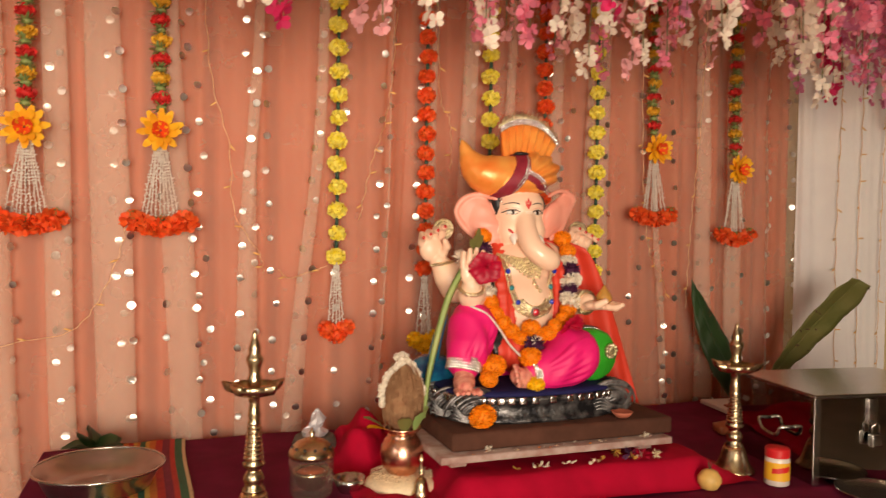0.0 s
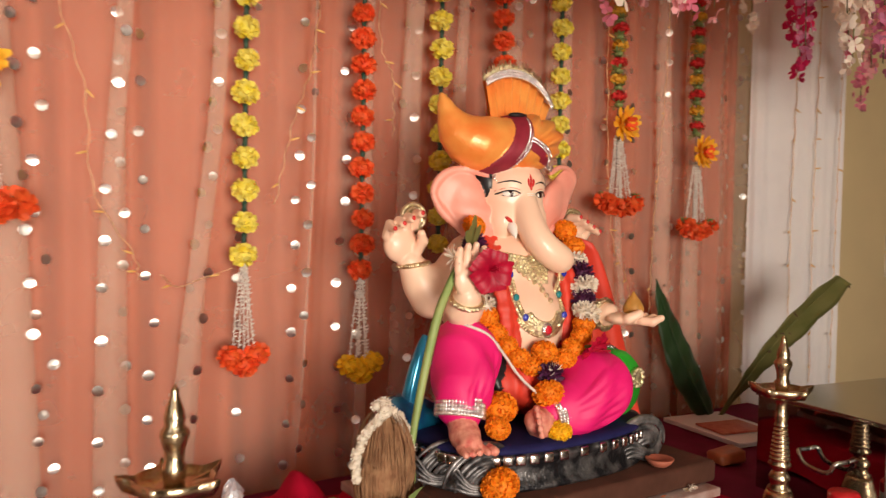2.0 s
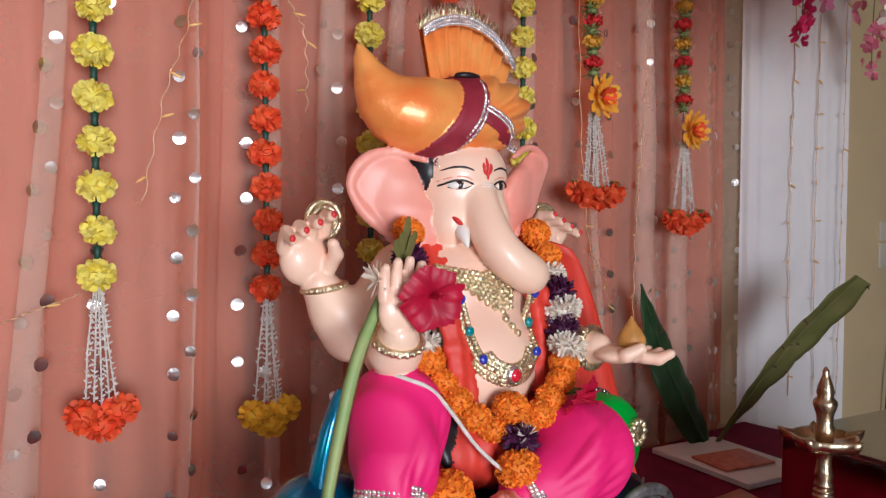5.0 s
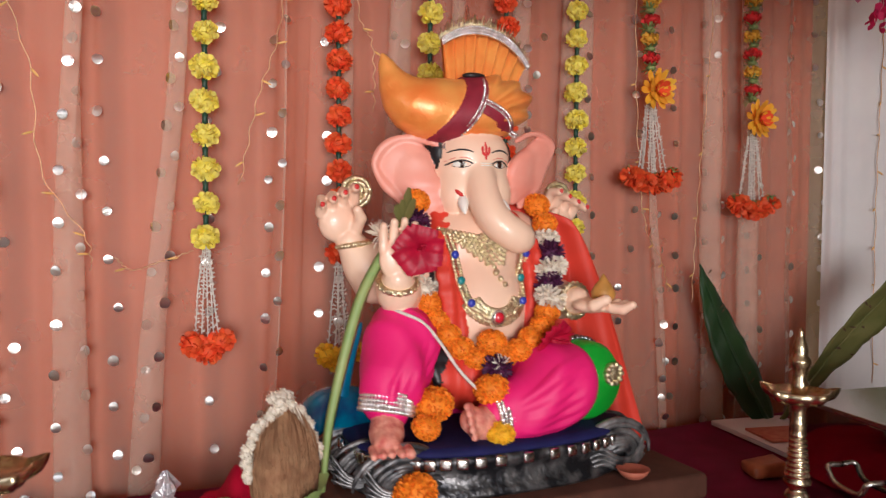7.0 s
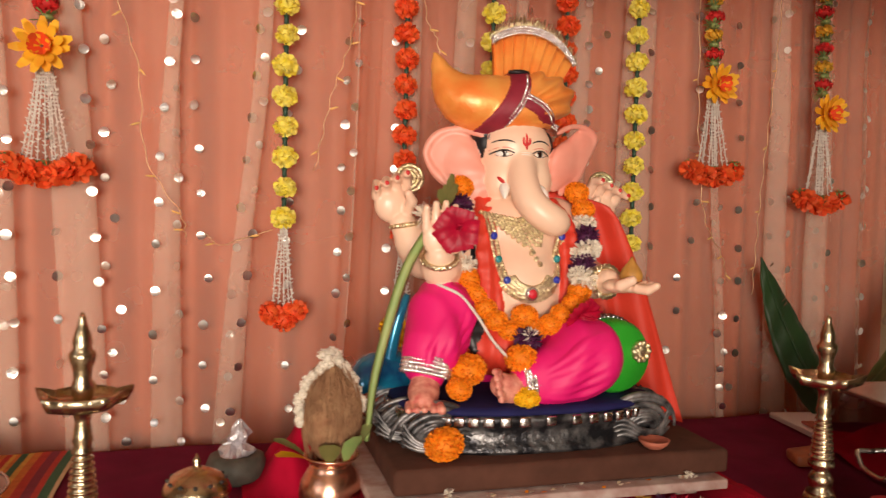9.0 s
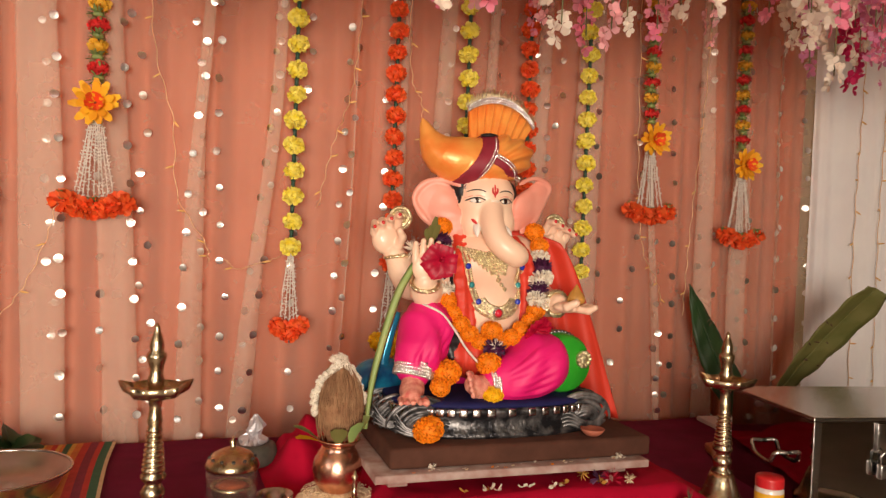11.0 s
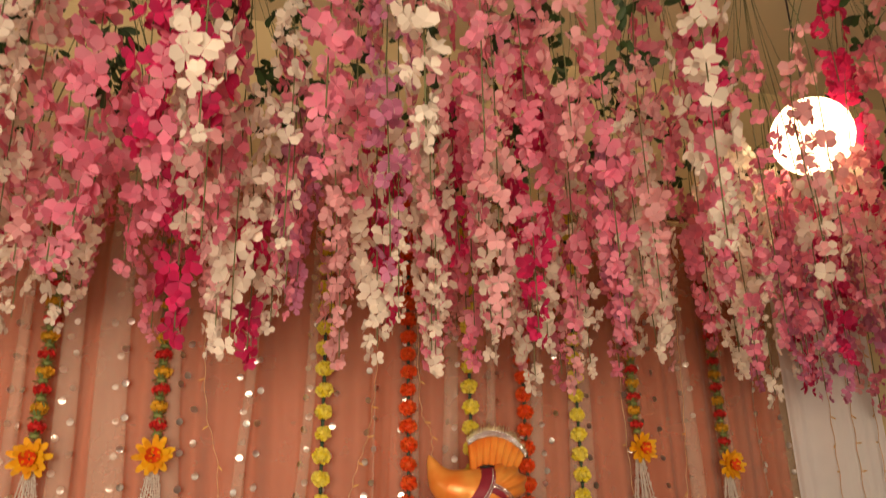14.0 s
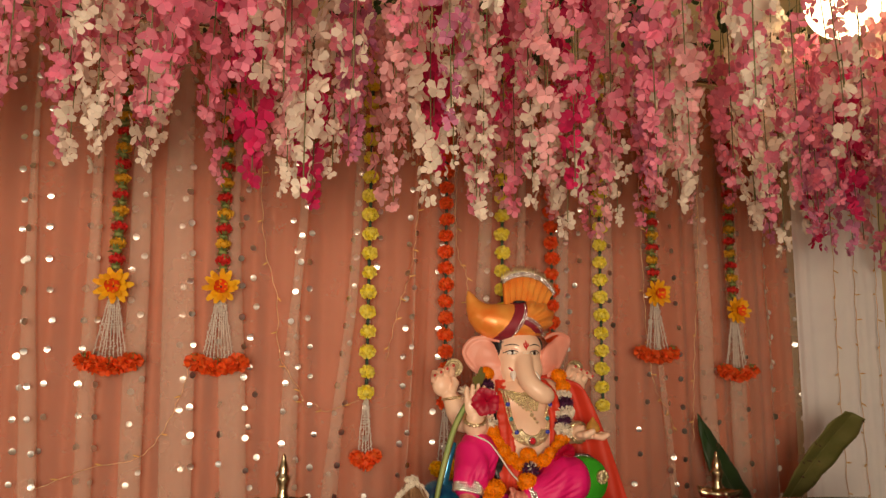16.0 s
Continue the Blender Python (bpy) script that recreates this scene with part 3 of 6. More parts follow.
def strap(line, half, n):
    """A flat band of cloth that follows the turban's front along a line. Returns the line along its lower edge."""
    line = spline(line, n)
    px, pz = AX[0][:, None], AX[2][None, :]
    flat = np.full((GN[0], GN[2]), 1.0, np.float32)
    for a, b in zip(line, line[1:]):
        dx, dz = b.x - a.x, b.z - a.z
        t = np.clip(((px - a.x) * dx + (pz - a.z) * dz) / (dx * dx + dz * dz + 1e-12), 0, 1)
        flat = np.minimum(flat, np.hypot(px - a.x - t * dx, pz - a.z - t * dz))
    cut = np.maximum(np.maximum(FIELD["hat"] - 0.0035, flat[:, None, :] - half), (AX[1] - 1.71)[None, :, None])
    FIELD["band"] = np.minimum(FIELD["band"], cut) if "band" in FIELD else cut
    row = []
    for i, p in enumerate(line):
        d = line[min(i + 1, n)] - line[max(i - 1, 0)]
        q = p + Vector((d.z, 0, -d.x)).normalized() * (half - 0.004) * (1 if d.z > 0 else -1)
        row.append(Vector((q.x, on_front("hat", q.x, q.z, p.y), q.z)))
    return [sum((row[max(0, min(n, i + e))] for e in (-1, 0, 1)), Vector()) / 3 for i in range(n + 1)]


# wine bands crossing over the brow
band = strap([(0.968, 1.672, 1.138), (0.989, 1.638, 1.162), (1.01, 1.622, 1.192), (1.026, 1.625, 1.222), (1.034, 1.64, 1.25)], 0.0165, 14)
band2 = strap([(1.034, 1.618, 1.2), (1.058, 1.62, 1.188), (1.082, 1.628, 1.171), (1.1, 1.64, 1.15)], 0.0125, 12)
# the arms that hold discs
limb("skin", [((0.95, 1.7, 0.985), 0.046), ((0.876, 1.715, 0.912), 0.033), ((0.858, 1.72, 0.94), 0.03), ((0.836, 1.726, 0.978), 0.024)], 0.02)
limb("skin", [((1.125, 1.7, 0.985), 0.046), ((1.196, 1.725, 0.915), 0.036), ((1.212, 1.735, 0.95), 0.03), ((1.222, 1.738, 0.995), 0.02)], 0.02)
NAILS = []
for cx, cy, sx in ((0.817, 1.728, 1), (1.236, 1.735, -1)):
    blend("hand", "ell", (cx, cy, 1.01), (0.033, 0.02, 0.034), 0.012)
    for i in range(4):
        x = cx + sx * (-0.034 + 0.0185 * i)
        z = 1.024 + 0.0065 * i
        tipp = (x - sx * 0.004, cy - 0.042, z + 0.012 + 0.003 * i)
        limb("hand", [((x + sx * 0.004, cy - 0.004, z), 0.0092), ((x, cy - 0.02, z + 0.021), 0.0086), (tipp, 0.0072)], 0.003)
        NAILS.append((tipp[0], tipp[1] - 0.0055, tipp[2] + 0.002))
    limb("hand", [((cx + sx * 0.026, cy - 0.014, 0.998), 0.011), ((cx + sx * 0.03, cy - 0.028, 1.016), 0.009), ((cx + sx * 0.022, cy - 0.036, 1.03), 0.0075)], 0.005)
# the blessing arm
limb("skin", [((0.955, 1.68, 0.96), 0.042), ((0.905, 1.655, 0.895), 0.036), ((0.88, 1.615, 0.905), 0.03), ((0.871, 1.592, 0.925), 0.022)], 0.018)
blend("hand", "ell", (0.871, 1.585, 0.955), (0.031, 0.014, 0.033), 0.01)
for i, ln in enumerate((0.026, 0.032, 0.034, 0.028)):
    x = 0.846 + 0.0165 * i
    limb("hand", [((x, 1.583, 0.97), 0.008), ((x - 0.001, 1.582, 0.98 + ln * 0.6), 0.0068), ((x - 0.002, 1.577, 0.98 + ln), 0.0058)], 0.002)
limb("hand", [((0.895, 1.58, 0.94), 0.011), ((0.909, 1.572, 0.962), 0.009), ((0.912, 1.568, 0.978), 0.007)], 0.005)
# the giving arm
limb("skin", [((1.115, 1.68, 0.965), 0.042), ((1.158, 1.655, 0.892), 0.036), ((1.164, 1.6, 0.882), 0.028), ((1.168, 1.555, 0.885), 0.021)], 0.018)
blend("hand", "ell", (1.172, 1.525, 0.88), (0.029, 0.03, 0.012), 0.01, Euler((0, 0, radians(-35))))
for i in range(4):
    a = radians(-22 - 17 * i + 34)
    bx, by = 1.178 + 0.003 * i, 1.498 + 0.011 * (3 - i) - 0.008
    limb("hand", [((bx, by, 0.879), 0.0085), ((bx + 0.014 * math.cos(a), by + 0.014 * math.sin(a) - 0.006, 0.878), 0.008), ((bx + 0.026 * math.cos(a), by + 0.026 * math.sin(a) - 0.01, 0.886), 0.0065)], 0.003)
limb("hand", [((1.16, 1.498, 0.883), 0.01), ((1.174, 1.485, 0.893), 0.008)], 0.004)
# raised leg and folded leg in loose trousers
limb("pink", [((0.985, 1.69, 0.745), 0.062), ((0.905, 1.645, 0.815), 0.054), ((0.887, 1.62, 0.828), 0.048), ((0.864, 1.59, 0.775), 0.046), ((0.85, 1.575, 0.74), 0.036)], 0.03)
limb("pink", [((1.07, 1.68, 0.735), 0.065), ((1.115, 1.565, 0.755), 0.062), ((1.118, 1.53, 0.757), 0.056), ((1.055, 1.525, 0.727), 0.045), ((1.01, 1.53, 0.715), 0.032)], 0.03)
limb("foot", [((0.848, 1.572, 0.722), 0.024), ((0.838, 1.545, 0.705), 0.023), ((0.828, 1.515, 0.697), 0.02)], 0.012)
for i in range(5):
    blend("foot", "cap", ((0.806 + 0.0122 * i, 1.512 - 0.003 * (i > 2), 0.695), 0.0066), ((0.8 + 0.0128 * i, 1.486 - 0.005 * (i > 2), 0.6925), 0.0056 + 0.002 * (i == 4)), 0.002)
limb("foot", [((1.005, 1.53, 0.713), 0.022), ((0.985, 1.525, 0.708), 0.024), ((0.962, 1.512, 0.72), 0.021)], 0.012)
for i in range(5):
    blend("foot", "cap", ((0.962 - 0.003 * i, 1.5, 0.7 + 0.0112 * i), 0.0062), ((0.95 - 0.003 * i, 1.484, 0.703 + 0.0115 * i), 0.0055), 0.002)
# vermilion waist cloth and shoulder bands
blend("sash", "ell", (1.0, 1.62, 0.765), (0.08, 0.062, 0.055), 0.02)
for pts in ([(0.975, 1.665, 1.02), (0.963, 1.622, 0.97), (0.962, 1.595, 0.9), (0.972, 1.59, 0.83), (0.985, 1.575, 0.76)], [(1.1, 1.66, 1.02), (1.115, 1.62, 0.97), (1.118, 1.6, 0.9), (1.11, 1.6, 0.83)]):
    for o in (-0.011, 0.0, 0.011):
        limb("sash", [((p.x + o, p.y + 0.004 + 8 * o * o, p.z), 0.0072) for p in spline(pts, 10)], 0.008)

# raised creases of the trousers, laid on the cloth


def crease(pts, r=0.0045):
    path = []
    for x, z in pts:
        col = FIELD["pink"][int(round((x - G0[0]) / H)), :, int(round((z - G0[2]) / H))]
        inside = np.nonzero(col < 0)[0]
        if len(inside):
            path.append((x, float(AX[1][inside[0]]) + 0.0015, z))
    if len(path) > 2:
        p = spline(path, 14)
        limb("pink", [((q.x, q.y, q.z), r * math.sin(math.pi * (i + 0.6) / 15.2)) for i, q in enumerate(p)], 0.007)


for j in range(5):
    crease([(0.845 + 0.0135 * j, 0.752 + 0.004 * j), (0.85 + 0.017 * j, 0.778 + 0.006 * j), (0.868 + 0.016 * j, 0.806 + 0.004 * j), (0.89 + 0.01 * j, 0.83)])
for j in range(6):
    crease([(1.03, 0.705 + 0.0085 * j), (1.06, 0.703 + 0.0125 * j), (1.095, 0.707 + 0.0165 * j), (1.13, 0.725 + 0.0165 * j)])
# dark sequined scarf under the garland
for o in (-0.012, 0.0, 0.012):
    limb("hair", [((p.x + o, p.y, p.z), 0.008) for p in spline([(0.935, 1.65, 0.99), (0.928, 1.632, 0.9), (0.934, 1.606, 0.83), (0.948, 1.585, 0.765)], 10)], 0.006)
# soft folds pressed into the cloths
XX, YY, ZZ = np.meshgrid(*AX, indexing="ij")
FIELD["pink"] += np.where(XX < 0.965, 0.0024 * np.sin(95 * (0.55 * ZZ + 1.1 * XX + 0.7 * YY) + 1.8 * np.sin(35 * ZZ)), 0.0024 * np.sin(105 * np.sqrt((XX - 0.93) ** 2 + (ZZ - 0.83) ** 2 + 0.2 * (YY - 1.5) ** 2))).astype(np.float32)
ang = np.arctan2(ZZ - 1.165, XX - 0.985)
FIELD["hat"] += np.where((XX > 1.045), 0.0045 * np.sin(30 * ang) * np.clip((XX - 1.045) / 0.03, 0, 1), 0).astype(np.float32)
FIELD["sash"] += (0.0015 * np.sin(260 * XX)).astype(np.float32)
rr_ = np.sqrt((XX - 1.035) ** 2 + (ZZ - 1.1) ** 2)
FIELD["ear"] += (0.0012 * np.sin(14 * np.arctan2(ZZ - 1.06, np.abs(XX - 1.035)) + 30 * rr_)).astype(np.float32)
del XX, YY, ZZ, ang, rr_

ORDER = ["skin", "head", "ear", "hair", "hat", "band", "hand", "pink", "foot", "sash"]
ORDER_MATS = [SKIN, SKIN, SKIN_PINK, BLACK, HAT, HATBAND, SKIN, PINK, MEHNDI, SASH]


def surface(order):
    """Joins the groups' fields and skins them: vertices, quads and a group for each quad."""
    best = FIELD[order[0]].copy()
    label = np.zeros(GN, np.uint8)
    for i, g in enumerate(order[1:], 1):
        near = FIELD[g] < best
        label[near] = i
        best = np.minimum(best, FIELD[g])
    for ax in range(3):
        edge = [slice(None)] * 3
        edge[ax] = 0
        best[tuple(edge)] = np.maximum(best[tuple(edge)], 0.01)
        edge[ax] = -1
        best[tuple(edge)] = np.maximum(best[tuple(edge)], 0.01)
    ins = best < 0
    n = np.array(GN) - 1
    acc, cnt = np.zeros((*n, 3), np.float32), np.zeros(tuple(n), np.float32)
    quads, mats = [], []
    crossing = []
    for ax in range(3):
        a = [slice(None)] * 3
        b = [slice(None)] * 3
        a[ax], b[ax] = slice(0, -1), slice(1, None)
        A, B = best[tuple(a)], best[tuple(b)]
        i, j, k = np.nonzero(ins[tuple(a)] != ins[tuple(b)])
        t = A[i, j, k] / (A[i, j, k] - B[i, j, k])
        pos = np.stack((i, j, k), -1).astype(np.float32)
        pos[:, ax] += t
        o1, o2 = [x for x in range(3) if x != ax]
        flip = ins[tuple(a)][i, j, k]
        la, lb = label[tuple(a)][i, j, k], label[tuple(b)][i, j, k]
        cells = []
        for d1, d2 in ((0, 0), (1, 0), (1, 1), (0, 1)):
            c = np.stack((i, j, k), -1)
            c[:, o1] -= d1
            c[:, o2] -= d2
            ok = ((c >= 0) & (c < n)).all(-1)
            cells.append((c, ok))
            np.add.at(acc, tuple(c[ok].T), pos[ok])
            np.add.at(cnt, tuple(c[ok].T), 1)
        good = cells[0][1] & cells[1][1] & cells[2][1] & cells[3][1]
        crossing.append(([c[good] for c, _ in cells], flip[good] ^ (ax == 1), np.where(flip, la, lb)[good]))
    used = cnt > 0
    ids = np.full(tuple(n), -1, np.int64)
    ids[used] = np.arange(used.sum())
    verts = acc[used] / cnt[used][:, None] * H + G0
    for cells, flip, lab in crossing:
        q = np.stack([ids[tuple(c.T)] for c in cells], -1)
        q[flip] = q[flip][:, ::-1]
        quads.append(q[:, ::-1])
        mats.append(lab)
    return verts, np.concatenate(quads), np.concatenate(mats)


sv, sf, sm = surface(ORDER)
FACEFIELD = FIELD["head"]
SKINFIELD = np.minimum(FIELD["skin"], FIELD["sash"])
FIELD.clear()


def front(x, z, proud=0.0):
    """The point of the figure's bare front at this width and height: of the face above the chin, else of the body."""
    col = (FACEFIELD if z > 1.06 else SKINFIELD)[int(round((x - G0[0]) / H)), :, int(round((z - G0[2]) / H))]
    inside = np.nonzero(col < 0)[0]
    j = max(1, int(inside[0])) if len(inside) else 60
    y = G0[1] + H * (j - 1 + col[j - 1] / (col[j - 1] - col[j] + 1e-9))
    return Vector((x, y - proud, z))


idol = Kit()
idol.v = [tuple(p) for p in sv.tolist()]
idol.f = [tuple(q) for q in sf.tolist()]
idol.m = [int(x) for x in sm]
(M_GOLD, M_DIA, M_RUBY, M_SAPH, M_TEAL, M_WHITE, M_IRIS, M_RED, M_BLACK, M_HAT, M_PEARL, M_BLUSH) = range(len(ORDER), len(ORDER) + 12)
IDOL_MATS = ORDER_MATS + [GOLD, DIAMANTE, RUBY, SAPPHIRE, TEALSTONE, WHITE, IRIS, REDPAINT, BLACK, HAT, STRINGW, SKIN_PINK]

# painted and set details of the same cast figure
for x, sx in ((1.0, -1), (1.068, 1)):
    rot = Euler((radians(-6), 0, radians(sx * 30))).to_matrix()
    idol.ball(front(x, 1.105, -0.0035), (0.0135, 0.0058, 0.006), M_WHITE, 16, 8, rot)
    idol.ball(front(x - sx * 0.001, 1.1062, -0.0008), (0.0066, 0.0035, 0.0064), M_IRIS, 12, 8, rot)
    idol.ball(front(x - sx * 0.002, 1.1082, 0.0022), (0.0011, 0.0008, 0.0011), M_WHITE, 6, 4)
    idol.tube([front(x + sx * d, 1.1055 + 0.006 * (1 - (d / 0.018) ** 2), 0.001) for d in steps(-0.017, 0.02, 10)], 0.0014, M_BLACK, 6)
    idol.tube([front(x + sx * d, 1.1055 - 0.0055 * (1 - (d / 0.018) ** 2), 0.0) for d in steps(-0.016, 0.018, 8)], 0.0007, M_BLACK, 5)
    idol.tube([front(x + sx * d, 1.1105 + 0.006 * (1 - (d / 0.02) ** 2), -0.0008) for d in steps(-0.016, 0.021, 9)], 0.0012, M_BLUSH, 6)
    idol.tube([front(x + sx * d, 1.121 + 0.008 * (1 - (d / 0.024) ** 2), 0.0002) for d in steps(-0.018, 0.024, 10)], [0.0007, 0.0011, 0.0014, 0.0016, 0.0016, 0.0015, 0.0014, 0.0012, 0.001, 0.0008, 0.0004], M_BLACK, 6)
for dx, lo, hi in ((-0.006, 0.006, 0.022), (0.0, 0.0, 0.029), (0.006, 0.007, 0.021)):
    idol.tube([front(1.039 + dx * min(1, 0.4 + 1.5 * u), 1.113 + lo + (hi - lo) * u, 0.0006) for u in steps(0, 1, 6)], [0.0012, 0.0022, 0.0024, 0.0021, 0.0024, 0.0019, 0.0009], M_RED, 6)
for z in (1.107, 1.1035):
    idol.tube([front(1.039 + d, z, 0.0002) for d in steps(-0.01, 0.01, 6)], 0.0008, M_WHITE, 5)
idol.tube(spline([(1.006, 1.652, 1.05), (1, 1.635, 1.04), (0.996, 1.62, 1.024)], 6), [0.011, 0.0105, 0.01, 0.009, 0.007, 0.0045, 0.001], M_WHITE, 10)
idol.tube(spline([(1.062, 1.65, 1.047), (1.07, 1.63, 1.038), (1.076, 1.616, 1.028)], 6), [0.011, 0.0105, 0.01, 0.009, 0.007, 0.0045, 0.001], M_WHITE, 10)
idol.ball((0.995, 1.641, 1.058), (0.009, 0.007, 0.0035), M_RED, 10, 6, Euler((0, radians(38), radians(-25))).to_matrix())


idol.tube([Vector((p.x + 0.019, p.y - 0.0125, p.z + 0.004)) for p in trunk[6:16]], 0.0013, M_RED, 5)


def beads(path, n, r, mat, seg=8):
    pts = spline(path, n)
    for p in pts:
        idol.ball(p, r, mat, seg, 5)


def bracelet(c, normal, r, thick, mat=M_GOLD):
    nv = Vector(normal).normalized()
    a = nv.orthogonal().normalized()
    b = nv.cross(a)
    c = Vector(c)
    ring = [c + r * (a * math.cos(t) + b * math.sin(t)) for t in (TAU * i / 22 for i in range(23))]
    idol.tube(ring, thick, mat, 8)
    for p in ring[::1]:
        idol.ball(p + (p - c).normalized() * thick * 0.6, thick * 0.75, mat, 6, 4)


bracelet((0.843, 1.724, 0.973), (-0.15, 0.05, 1), 0.026, 0.0048)
bracelet((1.22, 1.737, 0.99), (0.2, 0.05, 1), 0.025, 0.0045)
bracelet((0.873, 1.598, 0.92), (-0.1, -0.5, 0.8), 0.028, 0.005)
bracelet((1.167, 1.563, 0.884), (0.1, -1, 0.05), 0.026, 0.005)
# turban trimmings: stone rows, crest of pleats with a stone arc and golden fringe
for off in (-0.002, 0.0042):
    for p in spline([tuple(q) for q in band], 34):
        idol.ball((p.x + off * 0.8, p.y - 0.0045, p.z - off * 0.6), 0.003, M_DIA, 6, 4)
    for p in spline([tuple(q) for q in band2], 26):
        idol.ball((p.x - off * 0.6, p.y - 0.0045, p.z - off * 0.8), 0.0027, M_DIA, 6, 4)


def crest(u, v):
    """The standing pleated crest: u across from the brow side, v from its foot to its edge."""
    foot = Vector((1.0 + 0.135 * u, 1.708 + 0.008 * u, 1.246 + 0.012 * math.sin(math.pi * u)))
    a = radians(130 - 104 * u)
    edge = Vector((1.068 + 0.1 * math.cos(a) + 0.012 * u, 1.735, 1.248 + 0.105 * math.sin(a)))
    return foot.lerp(edge, v)


for back in (0.0, 0.008):
    idol.grid([[crest(u, v) + Vector((0, back + 0.012 * abs(math.sin(8 * math.pi * u)) * (0.5 + 0.6 * v), 0)) for u in steps(0, 1, 102)] for v in (0.0, 0.2, 0.4, 0.6, 0.8, 1.0)], M_HAT)
for v in (0.86, 0.92, 0.98):
    for u in steps(-0.01, 1.01, 48):
        idol.ball(crest(u, v) + Vector((0, -0.007, 0)), 0.003, M_DIA, 6, 4)
for u in steps(-0.03, 1.02, 120):
    d = rng.uniform(-0.03, 0.03)
    idol.tube([crest(u, 1.0), crest(u + d * 0.5, 1.1) + Vector((0, rng.uniform(-0.004, 0.004), 0)), crest(u + d, rng.uniform(1.14, 1.26)) + Vector((0, rng.uniform(-0.01, 0.008), 0))], [0.0016, 0.0013, 0.0005], M_GOLD, 5)
idol.ball((1.035, 1.672, 1.254), (0.022, 0.012, 0.006), M_BLACK, 10, 6)
# necklaces
for side, xs in ((-1, (0.968, 0.972, 0.978, 0.99, 1.012)), (1, (1.102, 1.1, 1.094, 1.082, 1.06))):
    path = [tuple(front(x, z, 0.003)) for x, z in zip(xs, (0.995, 0.96, 0.92, 0.885, 0.868))]
    for o in (-0.0045, 0.0045):
        beads([(x + o, y, z) for x, y, z in path], 30, 0.0042, M_GOLD, 7)
    for (x, y, z), mt in ((path[1], M_SAPH), (path[2], M_TEAL), (path[3], M_SAPH)):
        idol.ball((x, y - 0.006, z), (0.0068, 0.004, 0.0068), mt, 10, 6)
for i in range(23):
    a = radians(205 + 130 * i / 22)
    for r, br in ((0.032, 0.005), (0.038, 0.0055), (0.045, 0.006), (0.051, 0.005), (0.056, 0.0038)):
        idol.ball(front(1.034 + r * 1.05 * math.cos(a), 0.902 + r * 0.95 * math.sin(a), 0.0015), (br, br * 0.6, br), M_GOLD, 7, 5)
idol.ball(front(1.032, 0.862, 0.004), (0.0125, 0.006, 0.0125), M_DIA, 14, 6)
idol.ball(front(1.032, 0.862, 0.007), (0.0088, 0.006, 0.0088), M_RUBY, 14, 6)
# choker that hangs to a point under the trunk
for j in range(9):
    w = 0.06 - 0.0055 * j
    for x in steps(-w, w, 18 - 2 * j):
        idol.ball(front(1.018 + x + 0.0033 * j, 1.0 - 0.007 * j - 0.012 * (1 - abs(x) / w), 0.001), 0.0043, M_GOLD, 7, 5)
for x, z in ((1.04, 0.93), (1.046, 0.921), (1.052, 0.912)):
    idol.ball(front(x, z, 0.002), 0.005, M_GOLD, 7, 5)
# anklets
for ring_at, ax, r in (((0.85, 1.577, 0.741), Vector((-0.25, -0.25, -1)), 0.0405), ((1.016, 1.528, 0.717), Vector((-1, 0.05, -0.1)), 0.036)):
    ax = ax.normalized()
    a = ax.orthogonal().normalized()
    b = ax.cross(a)
    for lev in (-0.013, -0.0065, 0.0, 0.0065, 0.013):
        for i in range(46):
            t = TAU * i / 46
            idol.ball(Vector(ring_at) + ax * lev + r * (a * math.cos(t) + b * math.sin(t)), 0.0041, M_DIA, 6, 4)
# sacred thread over the raised knee
idol.tube(spline([(0.862, 1.62, 0.88), (0.88, 1.585, 0.873), (0.908, 1.576, 0.858), (0.935, 1.57, 0.825), (0.958, 1.55, 0.785), (0.985, 1.52, 0.755), (1.02, 1.505, 0.748), (1.045, 1.495, 0.735)], 30), 0.0027, M_PEARL, 7)
# discs behind the raised fingers
for c in ((0.852, 1.742, 1.06), (1.238, 1.735, 1.058)):
    for r in (0.024, 0.0165, 0.009):
        ring = [Vector(c) + Vector((r * math.cos(t), -0.004 * (r < 0.02), r * math.sin(t))) for t in (TAU * i / 24 for i in range(25))]
        idol.tube(ring, 0.0042, M_GOLD, 7)
    idol.ball(c, (0.02, 0.004, 0.02), M_GOLD, 14, 6)
    idol.ball((c[0], c[1] - 0.006, c[2]), 0.007, M_GOLD, 10, 6)
for p in NAILS:
    idol.ball(p, (0.0042, 0.0025, 0.0045), M_RED, 8, 5)
tagged(part("statue", idol, IDOL_MATS), "seated elephant-headed clay idol with orange turban and pink trousers", "statue")

# ---- pedestal ----
pedestal = thing("pedestal", (1.03, 1.612, 0.617), "tarnished silver throne base with navy velvet seat", "pedestal")
k = Kit()


def oval(r, z, p=2.6, sx=0.232, sy=0.14, n=72):
    pts = []
    for i in range(n):
        a = TAU * i / n
        c, s_ = math.cos(a), math.sin(a)
        pts.append((sx * r * math.copysign(abs(c) ** (2 / p), c), sy * r * math.copysign(abs(s_) ** (2 / p), s_), z))
    return pts


